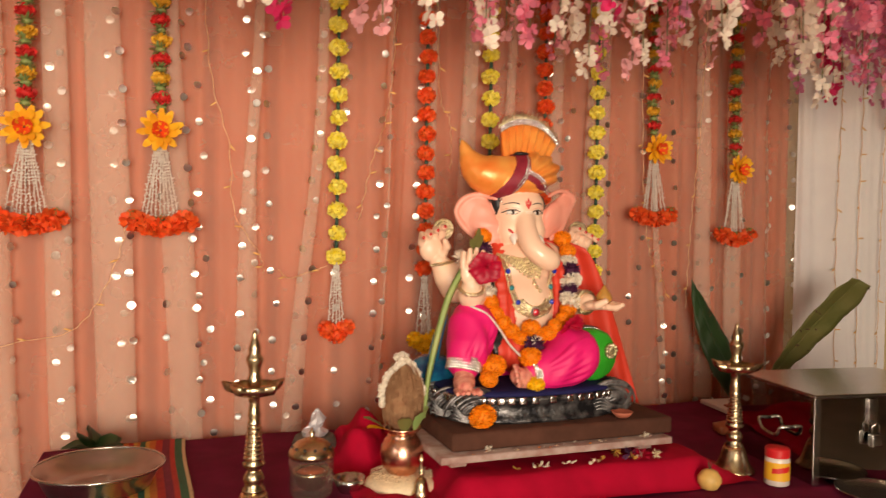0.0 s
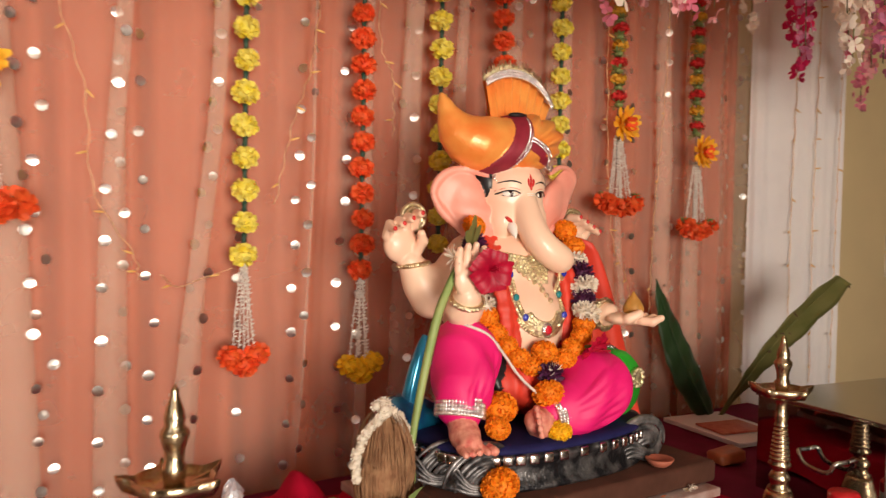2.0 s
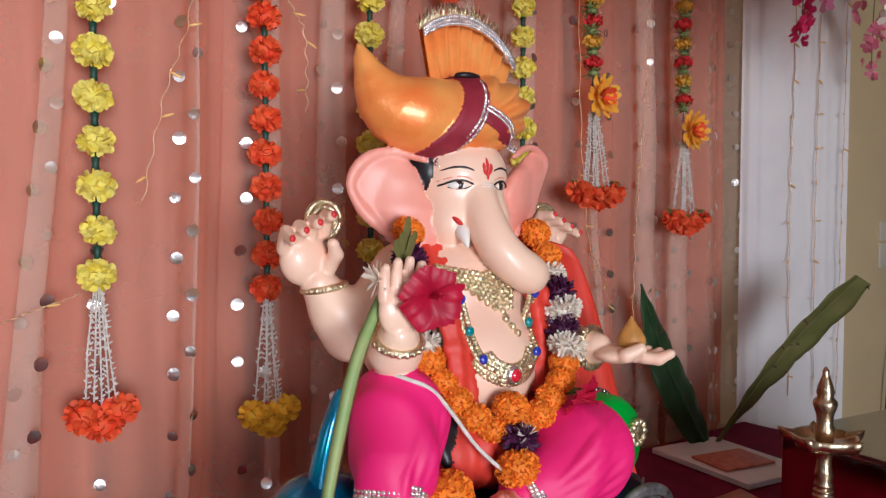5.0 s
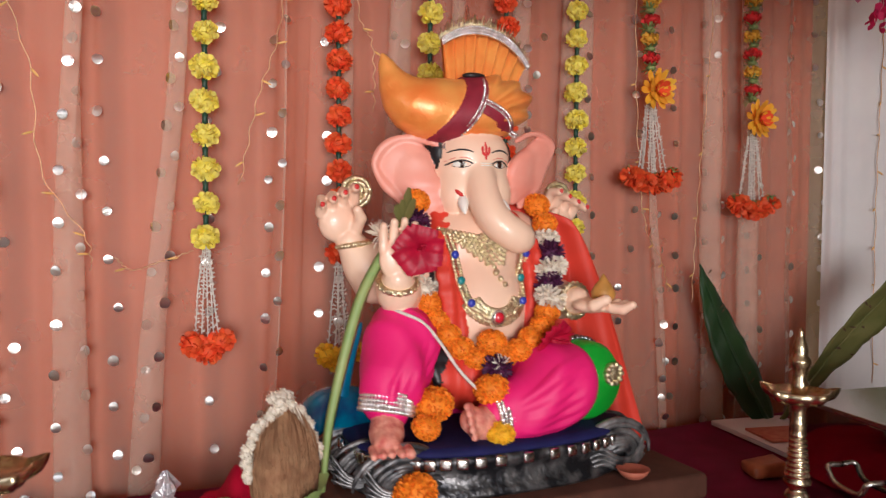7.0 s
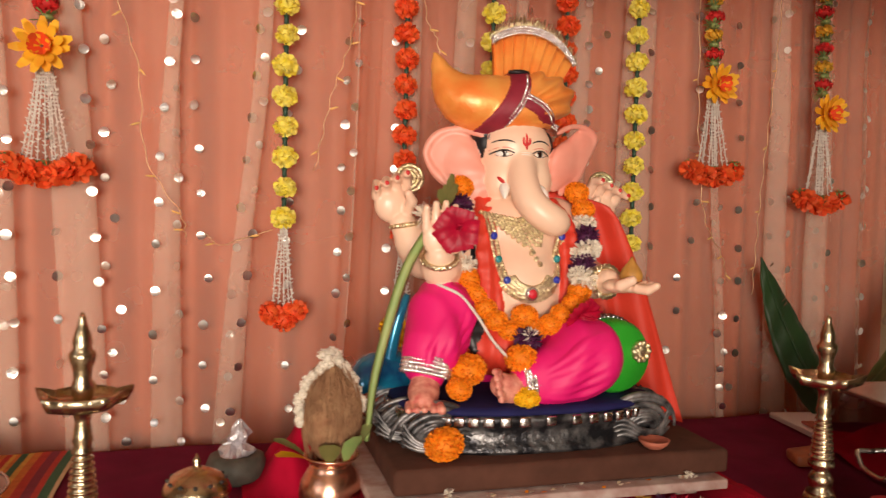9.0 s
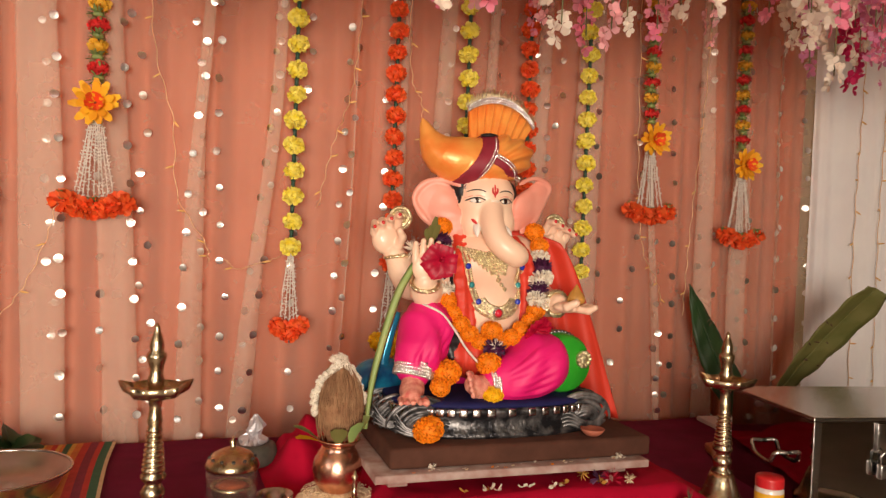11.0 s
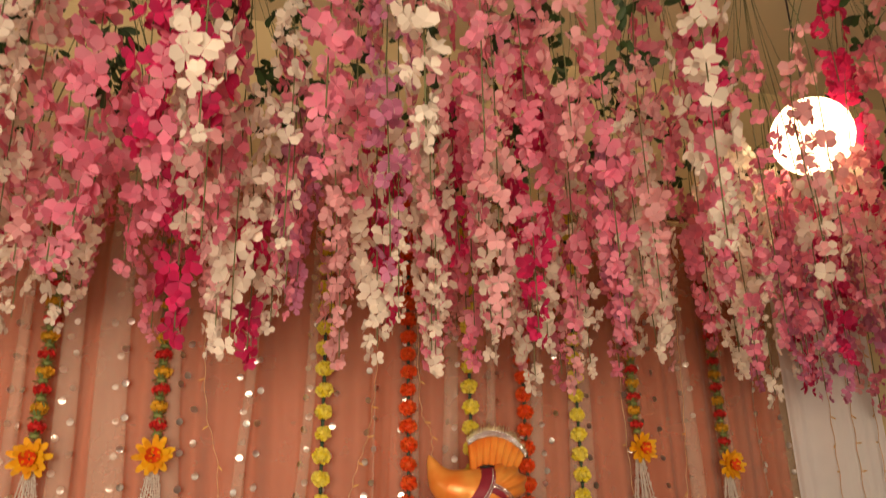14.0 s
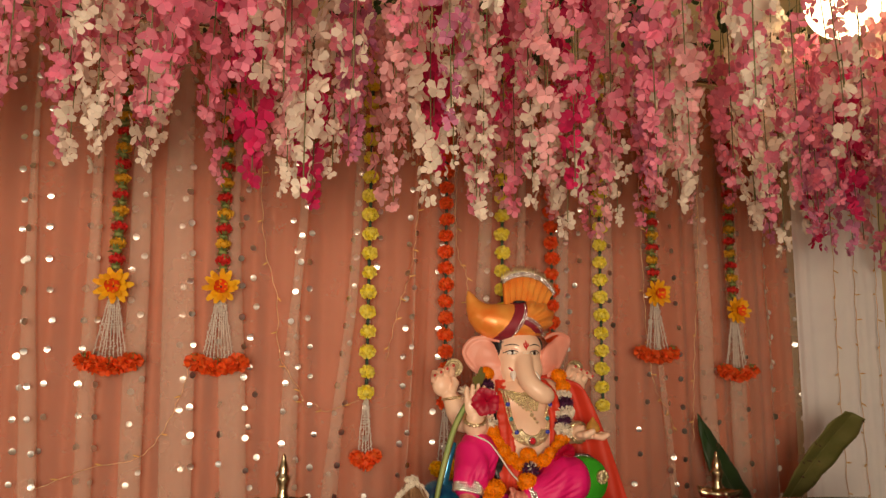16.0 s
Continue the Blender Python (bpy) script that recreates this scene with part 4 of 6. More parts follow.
part("plinth", k.grid([oval(r, z) for r, z in ((1.0, 0.0), (1.02, 0.006), (0.97, 0.012), (0.94, 0.03), (0.96, 0.042), (1.0, 0.048), (1.01, 0.056), (0.98, 0.062))], 0, True, True), SILVERDARK, pedestal, "dark tarnished silver plinth")
part("seat", Kit().grid([oval(r, z) for r, z in ((0.96, 0.058), (1.0, 0.064), (0.99, 0.07), (0.9, 0.074), (0.5, 0.076), (0.05, 0.076))], 0, True, True), NAVY, pedestal, "navy velvet seat pad")
bead_me = mesh_of("silver_stud", Kit().box((-0.0092, -0.004, -0.0085), (0.0092, 0.004, 0.0085), 0, 0.003), [STEEL])
for i in range(54):
    a = TAU * (i + 0.5) / 54
    c, s_ = math.cos(a), math.sin(a)
    p = (0.235 * math.copysign(abs(c) ** (2 / 2.6), c), 0.144 * math.copysign(abs(s_) ** (2 / 2.6), s_), 0.053)
    shared("stud", bead_me, pedestal, Matrix.Translation(p) @ Matrix.Rotation(math.atan2(p[1] * 2.2, p[0]) + math.pi / 2, 4, "Z"))
for sx in (-1, 1):
    for ox, oy, size in ((0.172, -0.105, 1.0), (0.2, -0.035, 0.9), (0.205, 0.05, 0.85)):
        k = Kit()
        k.ball((sx * ox, oy + 0.014, 0.026), (0.044 * size, 0.016, 0.026 * size), 0, 16, 10)
        # fluted wave that rises from the plinth, rolls outwards and frays at its tips
        for i in range(7):
            r0 = (0.014 + 0.0072 * i + 0.003 * math.sin(5 * i + 40 * oy)) * size
            turn = 1.3 - 0.05 * i + 0.12 * math.sin(3 * i + 30 * oy)
            pts = []
            for j in range(20):
                t = math.pi * (1.08 - turn * j / 19)
                flare = 1 + 0.22 * max(0.0, j / 19 - 0.7)
                pts.append((sx * (ox + 0.01 + r0 * 1.12 * flare * math.cos(t)), oy - 0.006 + 0.0022 * i - 0.01 * math.sin(t), 0.022 + r0 * 0.98 * flare * math.sin(t)))
            k.tube(pts, [0.0056 * size * (0.3 + 0.75 * math.sin(math.pi * (j + 1) / 21)) for j in range(20)], 1, 7)
        for i in range(4):
            k.tube(spline([(sx * (ox - 0.056), oy - 0.01, 0.006 + 0.009 * i), (sx * (ox - 0.03), oy - 0.016, 0.018 + 0.008 * i), (sx * (ox + 0.004), oy - 0.018, 0.008 + 0.005 * i), (sx * (ox + 0.04), oy - 0.01, 0.01 + 0.004 * i), (sx * (ox + 0.066), oy, 0.02 + 0.012 * i)], 14), [0.002 + 0.0026 * math.sin(j / 14 * 3.1) for j in range(15)], 1, 7)
        part("scroll", k, [SILVERDARK, FLUTE], pedestal, "cast silver scroll ornament")
k = Kit()
k.tube(spline([(-0.155, 0.085, 0.075), (-0.21, 0.078, 0.092), (-0.262, 0.05, 0.098), (-0.285, 0.005, 0.08)], 14), [0.03, 0.034, 0.037, 0.039, 0.04, 0.04, 0.039, 0.037, 0.035, 0.033, 0.03, 0.027, 0.023, 0.018, 0.01], 0, 14)
k.tube(spline([(-0.225, 0.066, 0.08), (-0.226, 0.056, 0.125), (-0.214, 0.052, 0.185), (-0.195, 0.055, 0.235)], 12), [0.021, 0.0196, 0.0182, 0.017, 0.0155, 0.014, 0.0133, 0.0126, 0.012, 0.011, 0.01, 0.0085, 0.0056], 0, 12)
part("peacock", k, PEACOCK, pedestal, "glossy peacock-blue moulded bird body")

k = Kit().box((0.768, 1.434, 0.576), (1.338, 1.765, 0.617), 0, 0.008)
tagged(part("clay_slab", k, CLAY), "brown clay slab under the silver throne base", "slab")
board = thing("wooden_board", (1.03, 1.6, 0.5385), "pale dusty wooden board with stains and short feet", "board")
part("board_top", Kit().box((-0.295, -0.19, 0.02), (0.29, 0.19, 0.0365), 0, 0.003), PLANK, board)
for x in (-0.24, 0.24):
    for y in (-0.13, 0.14):
        part("foot", Kit().box((x - 0.02, y - 0.02, 0), (x + 0.02, y + 0.02, 0.02), 0, 0.003), PLANK, board)

# bolster at the idol's side
bolster = thing("bolster", (1.215, 1.6, 0.765), "round bright green bolster with a gold boss", "cushion")
k = Kit()
k.lathe([(0.001, -0.05), (0.03, -0.05), (0.053, -0.046), (0.062, -0.035), (0.065, 0.0), (0.064, 0.06), (0.055, 0.075), (0.001, 0.08)], (0, 0, 0), 32)
k.move(Matrix.Rotation(radians(90), 4, "X") @ Matrix.Rotation(0, 4, "Z"))
part("cushion", k, GREEN, bolster)
k = Kit().ball((0, -0.083, 0), (0.019, 0.009, 0.019), 0, 14, 6)
for i in range(10):
    a = TAU * i / 10
    k.ball((0.015 * math.cos(a), -0.088, 0.015 * math.sin(a)), 0.0055, 0, 7, 5)
part("boss", k, GOLD, bolster, "gold filigree boss").location = (0.032, 0.004, 0.012)
k = Kit()
for j in (0, 1):
    for i in range(44):
        a = TAU * i / 44
        k.ball((0.0665 * math.cos(a), -0.03 + 0.011 * j, 0.0665 * math.sin(a)), 0.0052, 0, 6, 4)
part("piping", k, STEEL, bolster, "silver diamante piping")
bolster.matrix_world = pose(1.177, 1.605, 0.754, 0, 0, 8)

# shawl hanging behind the idol
k = Kit()
rows = []
for v in steps(0, 1, 22):
    row = []
    for u in steps(0, 1, 26):
        right = 1.215 + 0.178 * v ** 0.78
        x = 1.105 + 0.05 * v + u * (right - 1.105 - 0.05 * v)
        y = 1.705 - 0.055 * u ** 1.5 + 0.009 * math.sin(u * 19 + 2.5 * v) * (0.35 + v) + 0.03 * v * (1 - u)
        z = 1.045 - v * (0.422 + 0.025 * u) - 0.03 * u * u * (1 - v)
        row.append((x, y, z))
    rows.append(row)
k.grid(rows)
shawl = part("shawl", k, SASH)
sol = shawl.modifiers.new("thickness", "SOLIDIFY")
sol.thickness = 0.003
tagged(shawl, "vermilion red shawl falling behind the idol's arm", "shawl")

# ---- hanging garlands ----
GY = 2.068


def thread(x, y, z0, z1, r=0.0012):
    return Kit().tube([(x, y, z0), (x, y, (z0 + z1) / 2), (x, y, z1)], r, 0, 6)


CHAIN = {}
for nm, mt, seed in (("yellow", YELLOW, 3), ("scarlet", REDORANGE, 4)):
    CHAIN[nm] = [mesh_of("blossom", pompom(0.027, 96, 0.8, 0.5, 0.45, seed + 10 * i, 0.78), [mt]) for i in range(3)]
TIE = mesh_of("ribbon_tie", Kit().lathe([(0.002, -0.011), (0.006, -0.009), (0.005, 0.0), (0.0065, 0.009), (0.002, 0.011)], seg=8), [DARKGREEN])
BALLS = {n: mesh_of("tassel_ball", pompom(0.027, 60, 0.95, 0.5, 0.5, 21, 0.75), [m]) for n, m in (("red", REDORANGE), ("yellow", MARI_YEL))}


def bud_string(at, to, seed):
    """A string of tight white buds from at to to."""
    k, rr = Kit(), random.Random(seed)
    a, b = Vector(at), Vector(to)
    n = max(6, int((b - a).length / 0.008))
    k.tube([a, (a + b) / 2 + Vector((rr.uniform(-0.004, 0.004), 0, 0)), b], 0.0014, 0, 6)
    for i in range(n):
        p = a.lerp(b, (i + 0.5) / n)
        for q in range(2):
            d = Vector((rr.uniform(-1, 1), rr.uniform(-1, 0.3), rr.uniform(0.2, 0.9))).normalized()
            k.tube([p, p + d * 0.0035, p + d * 0.0072], [0.0009, 0.0016, 0.0005], 0, 5)
    return k


def flower_chain(x, z_low, z_high, colour, spacing, tassel, ball, label):
    """A string of round blossoms with ties between them and a bud tassel beneath."""
    g = thing("flower_garland", (x, GY, z_high), label, "garland", "flower chains before the curtain")
    part("cord", thread(0, 0, z_low - z_high, 0.0), DARKGREEN, g)
    rr = random.Random(int(x * 1000))
    z = z_low
    i = 0
    while z < z_high:
        m = Matrix.Translation((rr.uniform(-0.003, 0.003), rr.uniform(-0.003, 0.002), z - z_high)) @ Euler((radians(rr.uniform(-14, 14)), radians(rr.uniform(-14, 14)), rr.uniform(0, TAU))).to_matrix().to_4x4()
        shared("blossom", CHAIN[colour][i % 3], g, m @ Matrix.Scale(rr.uniform(0.93, 1.05), 4))
        if z + spacing < z_high:
            shared("tie", TIE, g, Matrix.Translation((0, 0, z - z_high + spacing / 2)))
        z += spacing
        i += 1
    if tassel:
        top = z_low - z_high - 0.02
        for j, dx in enumerate((-0.022, -0.01, 0.002, 0.014, 0.022)):
            part("bud_string", bud_string((dx * 0.25, 0, top), (dx, rr.uniform(-0.006, 0.006), top - tassel + rr.uniform(0, 0.02)), j + int(50 * x)), STRINGW, g, "white bud tassel string")
        for dx, dz in ((-0.026, 0.0), (0.028, 0.004), (0.002, -0.016)):
            shared("tassel_ball", BALLS[ball], g, Matrix.Translation((dx, -0.004, top - tassel + dz)) @ Matrix.Rotation(dx * 60, 4, "Z"))
    return g


flower_chain(0.645, 0.977, 2.16, "yellow", 0.066, 0.19, "red", "yellow cloth flower garland with white tassel and red balls")
flower_chain(0.913, 0.942, 2.16, "scarlet", 0.057, 0.195, "yellow", "scarlet cloth flower garland with white tassel and yellow balls")
flower_chain(1.118, 1.0, 2.16, "yellow", 0.066, 0, "", "yellow cloth flower garland hanging behind the idol")
flower_chain(1.305, 1.05, 2.16, "scarlet", 0.057, 0, "", "scarlet cloth flower garland hanging behind the idol")
flower_chain(1.495, 0.93, 2.16, "yellow", 0.064, 0, "", "yellow cloth flower garland beside the idol")

RING = {n: mesh_of(n + "_disc", pompom(0.025, 46, 0.55, 0.5, 0.5, s, 0.85), [m]) for n, m, s in (("crimson", CRIMSON, 31), ("ochre", OCHRE, 32))}
k = Kit()
rr = random.Random(5)
k.ball((0, 0, 0), (0.015, 0.015, 0.008), 0, 8, 5)
for i in range(34):
    a, e = rr.uniform(0, TAU), rr.uniform(-0.7, 0.7)
    d = Vector((math.cos(a) * math.cos(e), math.sin(a) * math.cos(e), math.sin(e)))
    k.petal(d * 0.008, d, (-d.y, d.x, 0.2), rr.uniform(0.016, 0.024), 0.006, rr.uniform(-0.3, 0.3))
LEAF_RING = mesh_of("leaf_ring", k, [LEAFLET])
STAR = [mesh_of("star_flower", open_flower(0.056, ((11, 1.0, 0.1), (10, 0.85, 0.45), (8, 0.6, 0.85)), 0.34, s, 0), [AMBER, REDORANGE]) for s in (1, 2)]
for me in STAR:
    me.polygons.foreach_set("material_index", [1 if i >= 21 * 6 and i % 5 else 0 for i in range(len(me.polygons))])
FRINGE = [mesh_of("scarlet_bloom", pompom(0.03, 56, 0.62, 0.66, 0.6, s, 0.5), [REDORANGE]) for s in (41, 42)]


def tassel_garland(x, z_flower, z_low, star, wide, scale, label):
    """A garland of leaf rings and discs, then a large star flower, bud strings and a row of scarlet blooms."""
    top = 2.16
    g = thing("tassel_garland", (x, GY, top), label, "garland", "tasselled garlands before the curtain")
    part("cord", thread(0, 0, z_low - top + 0.1, 0), DARKGREEN, g)
    rr = random.Random(int(x * 700) + 3)
    z, i = z_flower + 0.062 * scale, 0
    while z < top - 0.02:
        turn = Euler((rr.uniform(-0.12, 0.12), rr.uniform(-0.12, 0.12), rr.uniform(0, TAU))).to_matrix().to_4x4()
        at = Matrix.Translation((rr.uniform(-0.003, 0.003), 0, z - top)) @ turn @ Matrix.Scale(scale, 4)
        if i % 2 == 0:
            shared("leaf_ring", LEAF_RING, g, at)
        else:
            shared("petal_disc", RING["crimson" if i % 4 == 1 else "ochre"], g, at)
        z += 0.0255 * scale
        i += 1
    shared("star_flower", STAR[star], g, Matrix.Translation((0.0, -0.024, z_flower - top)) @ Matrix.Rotation(rr.uniform(-0.2, 0.2), 4, "Y") @ Matrix.Scale(scale, 4))
    n = 9
    for j in range(n):
        u = (j / (n - 1) - 0.5) * 2
        part("bud_string", bud_string((u * 0.012, -0.004, z_flower - top - 0.03), (u * wide * 0.78, rr.uniform(-0.02, 0.008), z_low - top + 0.018 + 0.012 * u * u), j + int(31 * abs(x))), STRINGW, g, "white bud tassel string")
    m = 5
    for j in range(m):
        u = (j / (m - 1) - 0.5) * 2
        shared("scarlet_bloom", FRINGE[j % 2], g, Matrix.Translation((u * wide * 1.08, -0.012 + rr.uniform(-0.012, 0.006), z_low - top + 0.004 + 0.016 * u * u)) @ Euler((rr.uniform(-0.3, 0.3), rr.uniform(-0.3, 0.3), rr.uniform(0, 6))).to_matrix().to_4x4() @ Matrix.Scale(scale, 4))
        if j % 2 == 0:
            shared("leaf_ring", LEAF_RING, g, Matrix.Translation((u * wide * 1.1, -0.012, z_low - top + 0.022 + 0.014 * u * u)) @ Matrix.Scale(0.7, 4))
    return g


tassel_garland(-0.146, 1.297, 1.05, 0, 0.06, 1.0, "leafy red and yellow garland with amber star flower and tassel")
tassel_garland(0.17, 1.306, 1.05, 1, 0.06, 1.0, "leafy red and yellow garland with amber star flower and tassel")
tassel_garland(1.71, 1.332, 1.098, 0, 0.058, 0.92, "slender leafy garland with amber star flower and tassel")
tassel_garland(2.045, 1.278, 1.034, 1, 0.055, 0.92, "slender leafy garland with amber star flower and cupped tassel")

# ---- fairy light wires ----


def light_string(pts, n_lights, seed, depth=lambda x: 2.066, label="thin copper fairy light wire with small amber bulbs"):
    rr = random.Random(seed)
    path = [Vector((x, depth(x) + rr.uniform(-0.004, 0.004), z)) for x, z in pts]
    line = spline(path, 60)
    line = [p + Vector((0.003 * math.sin(i * 1.3 + seed), 0, 0)) for i, p in enumerate(line)]
    o = line[0].copy()
    s_ = thing("fairy_lights", o, label, "fairy lights", "fairy light wires on the curtain")
    part("wire", Kit().tube([p - o for p in line], 0.0011, 0, 5), WIRE, s_)
    for i in range(n_lights):
        p = line[int((i + 0.5) / n_lights * 60)] - o
        d = Vector((rr.choice((-1, 1)) * rr.uniform(0.6, 1), -0.3, rr.uniform(-0.8, 0.4))).normalized()
        part("bulblet", Kit().tube([p, p + d * 0.006, p + d * 0.016, p + d * 0.021], [0.001, 0.0024, 0.0022, 0.0006], 0, 7), BULBLET, s_)


light_string([(0.27, 2.1), (0.28, 1.69), (0.3, 1.45), (0.345, 1.28), (0.36, 1.1), (0.43, 0.98), (0.44, 0.93)], 9, 1)
light_string([(0.83, 2.1), (0.815, 1.66), (0.79, 1.4), (0.745, 1.25), (0.71, 1.08)], 8, 2)
light_string([(0.94, 2.1), (0.95, 1.5), (0.985, 1.38), (0.99, 1.24)], 5, 3)
light_string([(0.48, 0.94), (0.51, 0.915), (0.56, 0.93), (0.62, 0.95)], 2, 4)
light_string([(-0.32, 0.7), (-0.18, 0.755), (-0.05, 0.78), (0.02, 0.86), (0.075, 1.0), (0.09, 1.1)], 6, 5)
light_string([(1.655, 2.1), (1.665, 1.54), (1.675, 1.2), (1.7, 1.0), (1.755, 0.9), (1.775, 0.83)], 8, 6)
light_string([(1.92, 2.1), (1.9, 1.5), (1.87, 1.1), (1.85, 0.8)], 6, 7)
for i, u in enumerate((0.42, 0.66, 0.9)):
    x, y = panel_at(u, 0.016)
    light_string([(x, 2.2), (x + 0.006, 1.6), (x - 0.004, 1.1), (x + 0.004, 0.55)], 15, 20 + i, lambda q, y=y: y)

# ---- flower canopy ----


def blossom_strand(k, x, y, z_top, z_low, rr, fat, sparse, size):
    """Blossoms of four rounded petals set round a hanging stem."""
    length = z_top - z_low
    n = int(length / (0.0104 * sparse))
    for i in range(n):
        u = ((i + rr.random()) / n) ** 1.22
        z = z_top - u * length
        spread = fat * (0.55 + 0.45 * math.sin(math.pi * min(1, u * 1.15 + 0.05))) * (1.0 if u < 0.75 else max(0.25, 1 - (u - 0.75) * 2.6))
        a = rr.uniform(0, TAU)
        c = Vector((x + spread * math.cos(a), y + spread * math.sin(a), z))
        face = Vector((math.cos(a), math.sin(a), rr.uniform(-0.7, 0.4))).normalized()
        s1 = face.orthogonal().normalized()
        s2 = face.cross(s1)
        off = rr.uniform(0, TAU)
        s = size * rr.uniform(0.75, 1.2) * (1 if u < 0.8 else 0.75)
        for j in range(4):
            b = off + TAU * j / 4 + rr.uniform(-0.25, 0.25)
            way = s1 * math.cos(b) + s2 * math.sin(b) + face * rr.uniform(0.15, 0.7)
            way.normalize()
            side = way.cross(face).normalized()
            up = way.cross(side)
            ln, wd = s * rr.uniform(0.8, 1.1), s * rr.uniform(0.75, 1.0)
            cup = 0.25 * ln * rr.uniform(-0.6, 1)
            v = [c, c + way * ln * 0.55 - side * wd * 0.5 + up * cup * 0.3, c + way * ln * 0.6 + up * cup * 0.1, c + way * ln * 0.55 + side * wd * 0.5 + up * cup * 0.3,
                 c + way * ln - side * wd * 0.3 + up * cup, c + way * ln * 1.02 + up * cup * 0.8, c + way * ln + side * wd * 0.3 + up * cup]
            k.add(v, [(0, 2, 1), (0, 3, 2), (1, 2, 5, 4), (2, 3, 6, 5)])
    return k


SORTS = {"pink": (W_PINK, "hanging strand of pink cloth wisteria blossoms"), "cream": (W_WHITE, "hanging strand of cream white cloth wisteria blossoms"),
         "magenta": (W_MAG, "hanging strand of deep magenta cloth wisteria blossoms"), "lilac": (W_LILAC, "hanging strand of lilac cloth wisteria blossoms"),
         "pale": (W_PALE, "hanging strand of pale peach-pink cloth wisteria blossoms")}


def wisteria(x, y, z_top, z_low, sort, seed, leafy, slim=0.0, sparse=1.0):
    rr = random.Random(seed)
    mt, label = SORTS[sort]
    w = thing("wisteria_strand", (x, y, ZC), label, "artificial flowers", "flower strands under the ceiling")
    sway = rr.uniform(-0.02, 0.02)
    hub = Vector((round(x / 0.34) * 0.34 - x, round(y / 0.4) * 0.4 - y, 0))
    part("stem", Kit().tube(spline([(hub.x, hub.y, 0), (hub.x * 0.8 + sway, hub.y * 0.8, (z_top - ZC) * 0.45), (0, 0, z_top - ZC), (0.004, 0, z_low - ZC + 0.03)], 14), [0.0008] * 7 + [0.0015] * 8, 0, 5), STEM, w)
    fat = rr.uniform(0.03, 0.046) * (1.15 if sort in ("cream", "pink") else 1)
    k = blossom_strand(Kit(), 0, 0, z_top - ZC, z_low - ZC, rr, slim or fat, sparse, rr.uniform(0.02, 0.027) * (1.2 if sort == "magenta" else 1))
    part("blossoms", k, mt, w)
    if leafy:
        k = Kit()
        for i in range(leafy):
            z = z_top - ZC + rr.uniform(-0.04, 0.3)
            a = rr.uniform(0, TAU)
            d = Vector((math.cos(a), math.sin(a), rr.uniform(-0.9, 0.1))).normalized()
            p = Vector((sway * 0.5, 0.004, z))
            tip = p + d * rr.uniform(0.02, 0.07)
            k.tube([p, (p + tip) / 2, tip], 0.0011, 0, 4)
            for q in range(3):
                e = (d + Vector((rr.uniform(-1, 1), rr.uniform(-1, 1), rr.uniform(-1, 0.4)))).normalized()
                k.petal(p.lerp(tip, 0.4 + 0.3 * q), e, e.cross(Vector((0.3, 0.8, 0.5))), rr.uniform(0.03, 0.045), rr.uniform(0.014, 0.02), rr.uniform(-0.3, 0.3))
        part("leaves", k, WLEAF, w, "dark green pointed leaves")
    return w


cr = random.Random(11)
RUN = ["pink", "cream", "pink", "magenta", "pink", "pale", "lilac", "cream", "pink", "pale", "pink", "pale", "pink"]
count = 0
for row, (y, step, hi) in enumerate(((0.78, 0.24, 2.3), (1.0, 0.13, 2.16), (1.2, 0.105, 2.12), (1.42, 0.1, 2.1), (1.64, 0.13, 2.12), (1.84, 0.22, 2.14))):
    x = -0.72 + 0.05 * row
    while x < 2.5:
        px = x + cr.uniform(-0.03, 0.03)
        py = y + cr.uniform(-0.08, 0.08)
        low = 1.55 - 0.05 * max(0.0, px) + cr.uniform(-0.07, 0.13)
        if px < 0.5:
            low += 0.05
        if px > 2.1 and py > 1.5:
            low += 0.1
        if row == 5:
            low += 0.14
        if row == 0:
            low += 0.12
        sort = RUN[(count * 5 + row * 3) % len(RUN)]
        if px > 1.75 and cr.random() < 0.5:
            sort = cr.choice(("cream", "lilac", "pink", "pink"))
        elif 0.7 < px < 1.95 and cr.random() < 0.4:
            sort = cr.choice(("cream", "cream", "pale"))
        if px > -0.6 or row > 1:
            z_hi = hi + cr.uniform(-0.12, 0.1)
            # the lamp's globe stays clear of blooms on the side of the room
            if py < 1.32 and abs(px - (0.685 + 0.957 * py)) < 0.085:
                z_hi = min(z_hi, 1.24 + 0.612 * py + cr.uniform(-0.04, 0.03))
            if z_hi > low + 0.12:
                wisteria(px, py, z_hi, low, sort, 100 + count, 9 if count % 2 and not (py < 1.32 and abs(px - (0.685 + 0.957 * py)) < 0.2) else 0)
        count += 1
        x += step * cr.uniform(0.85, 1.15)
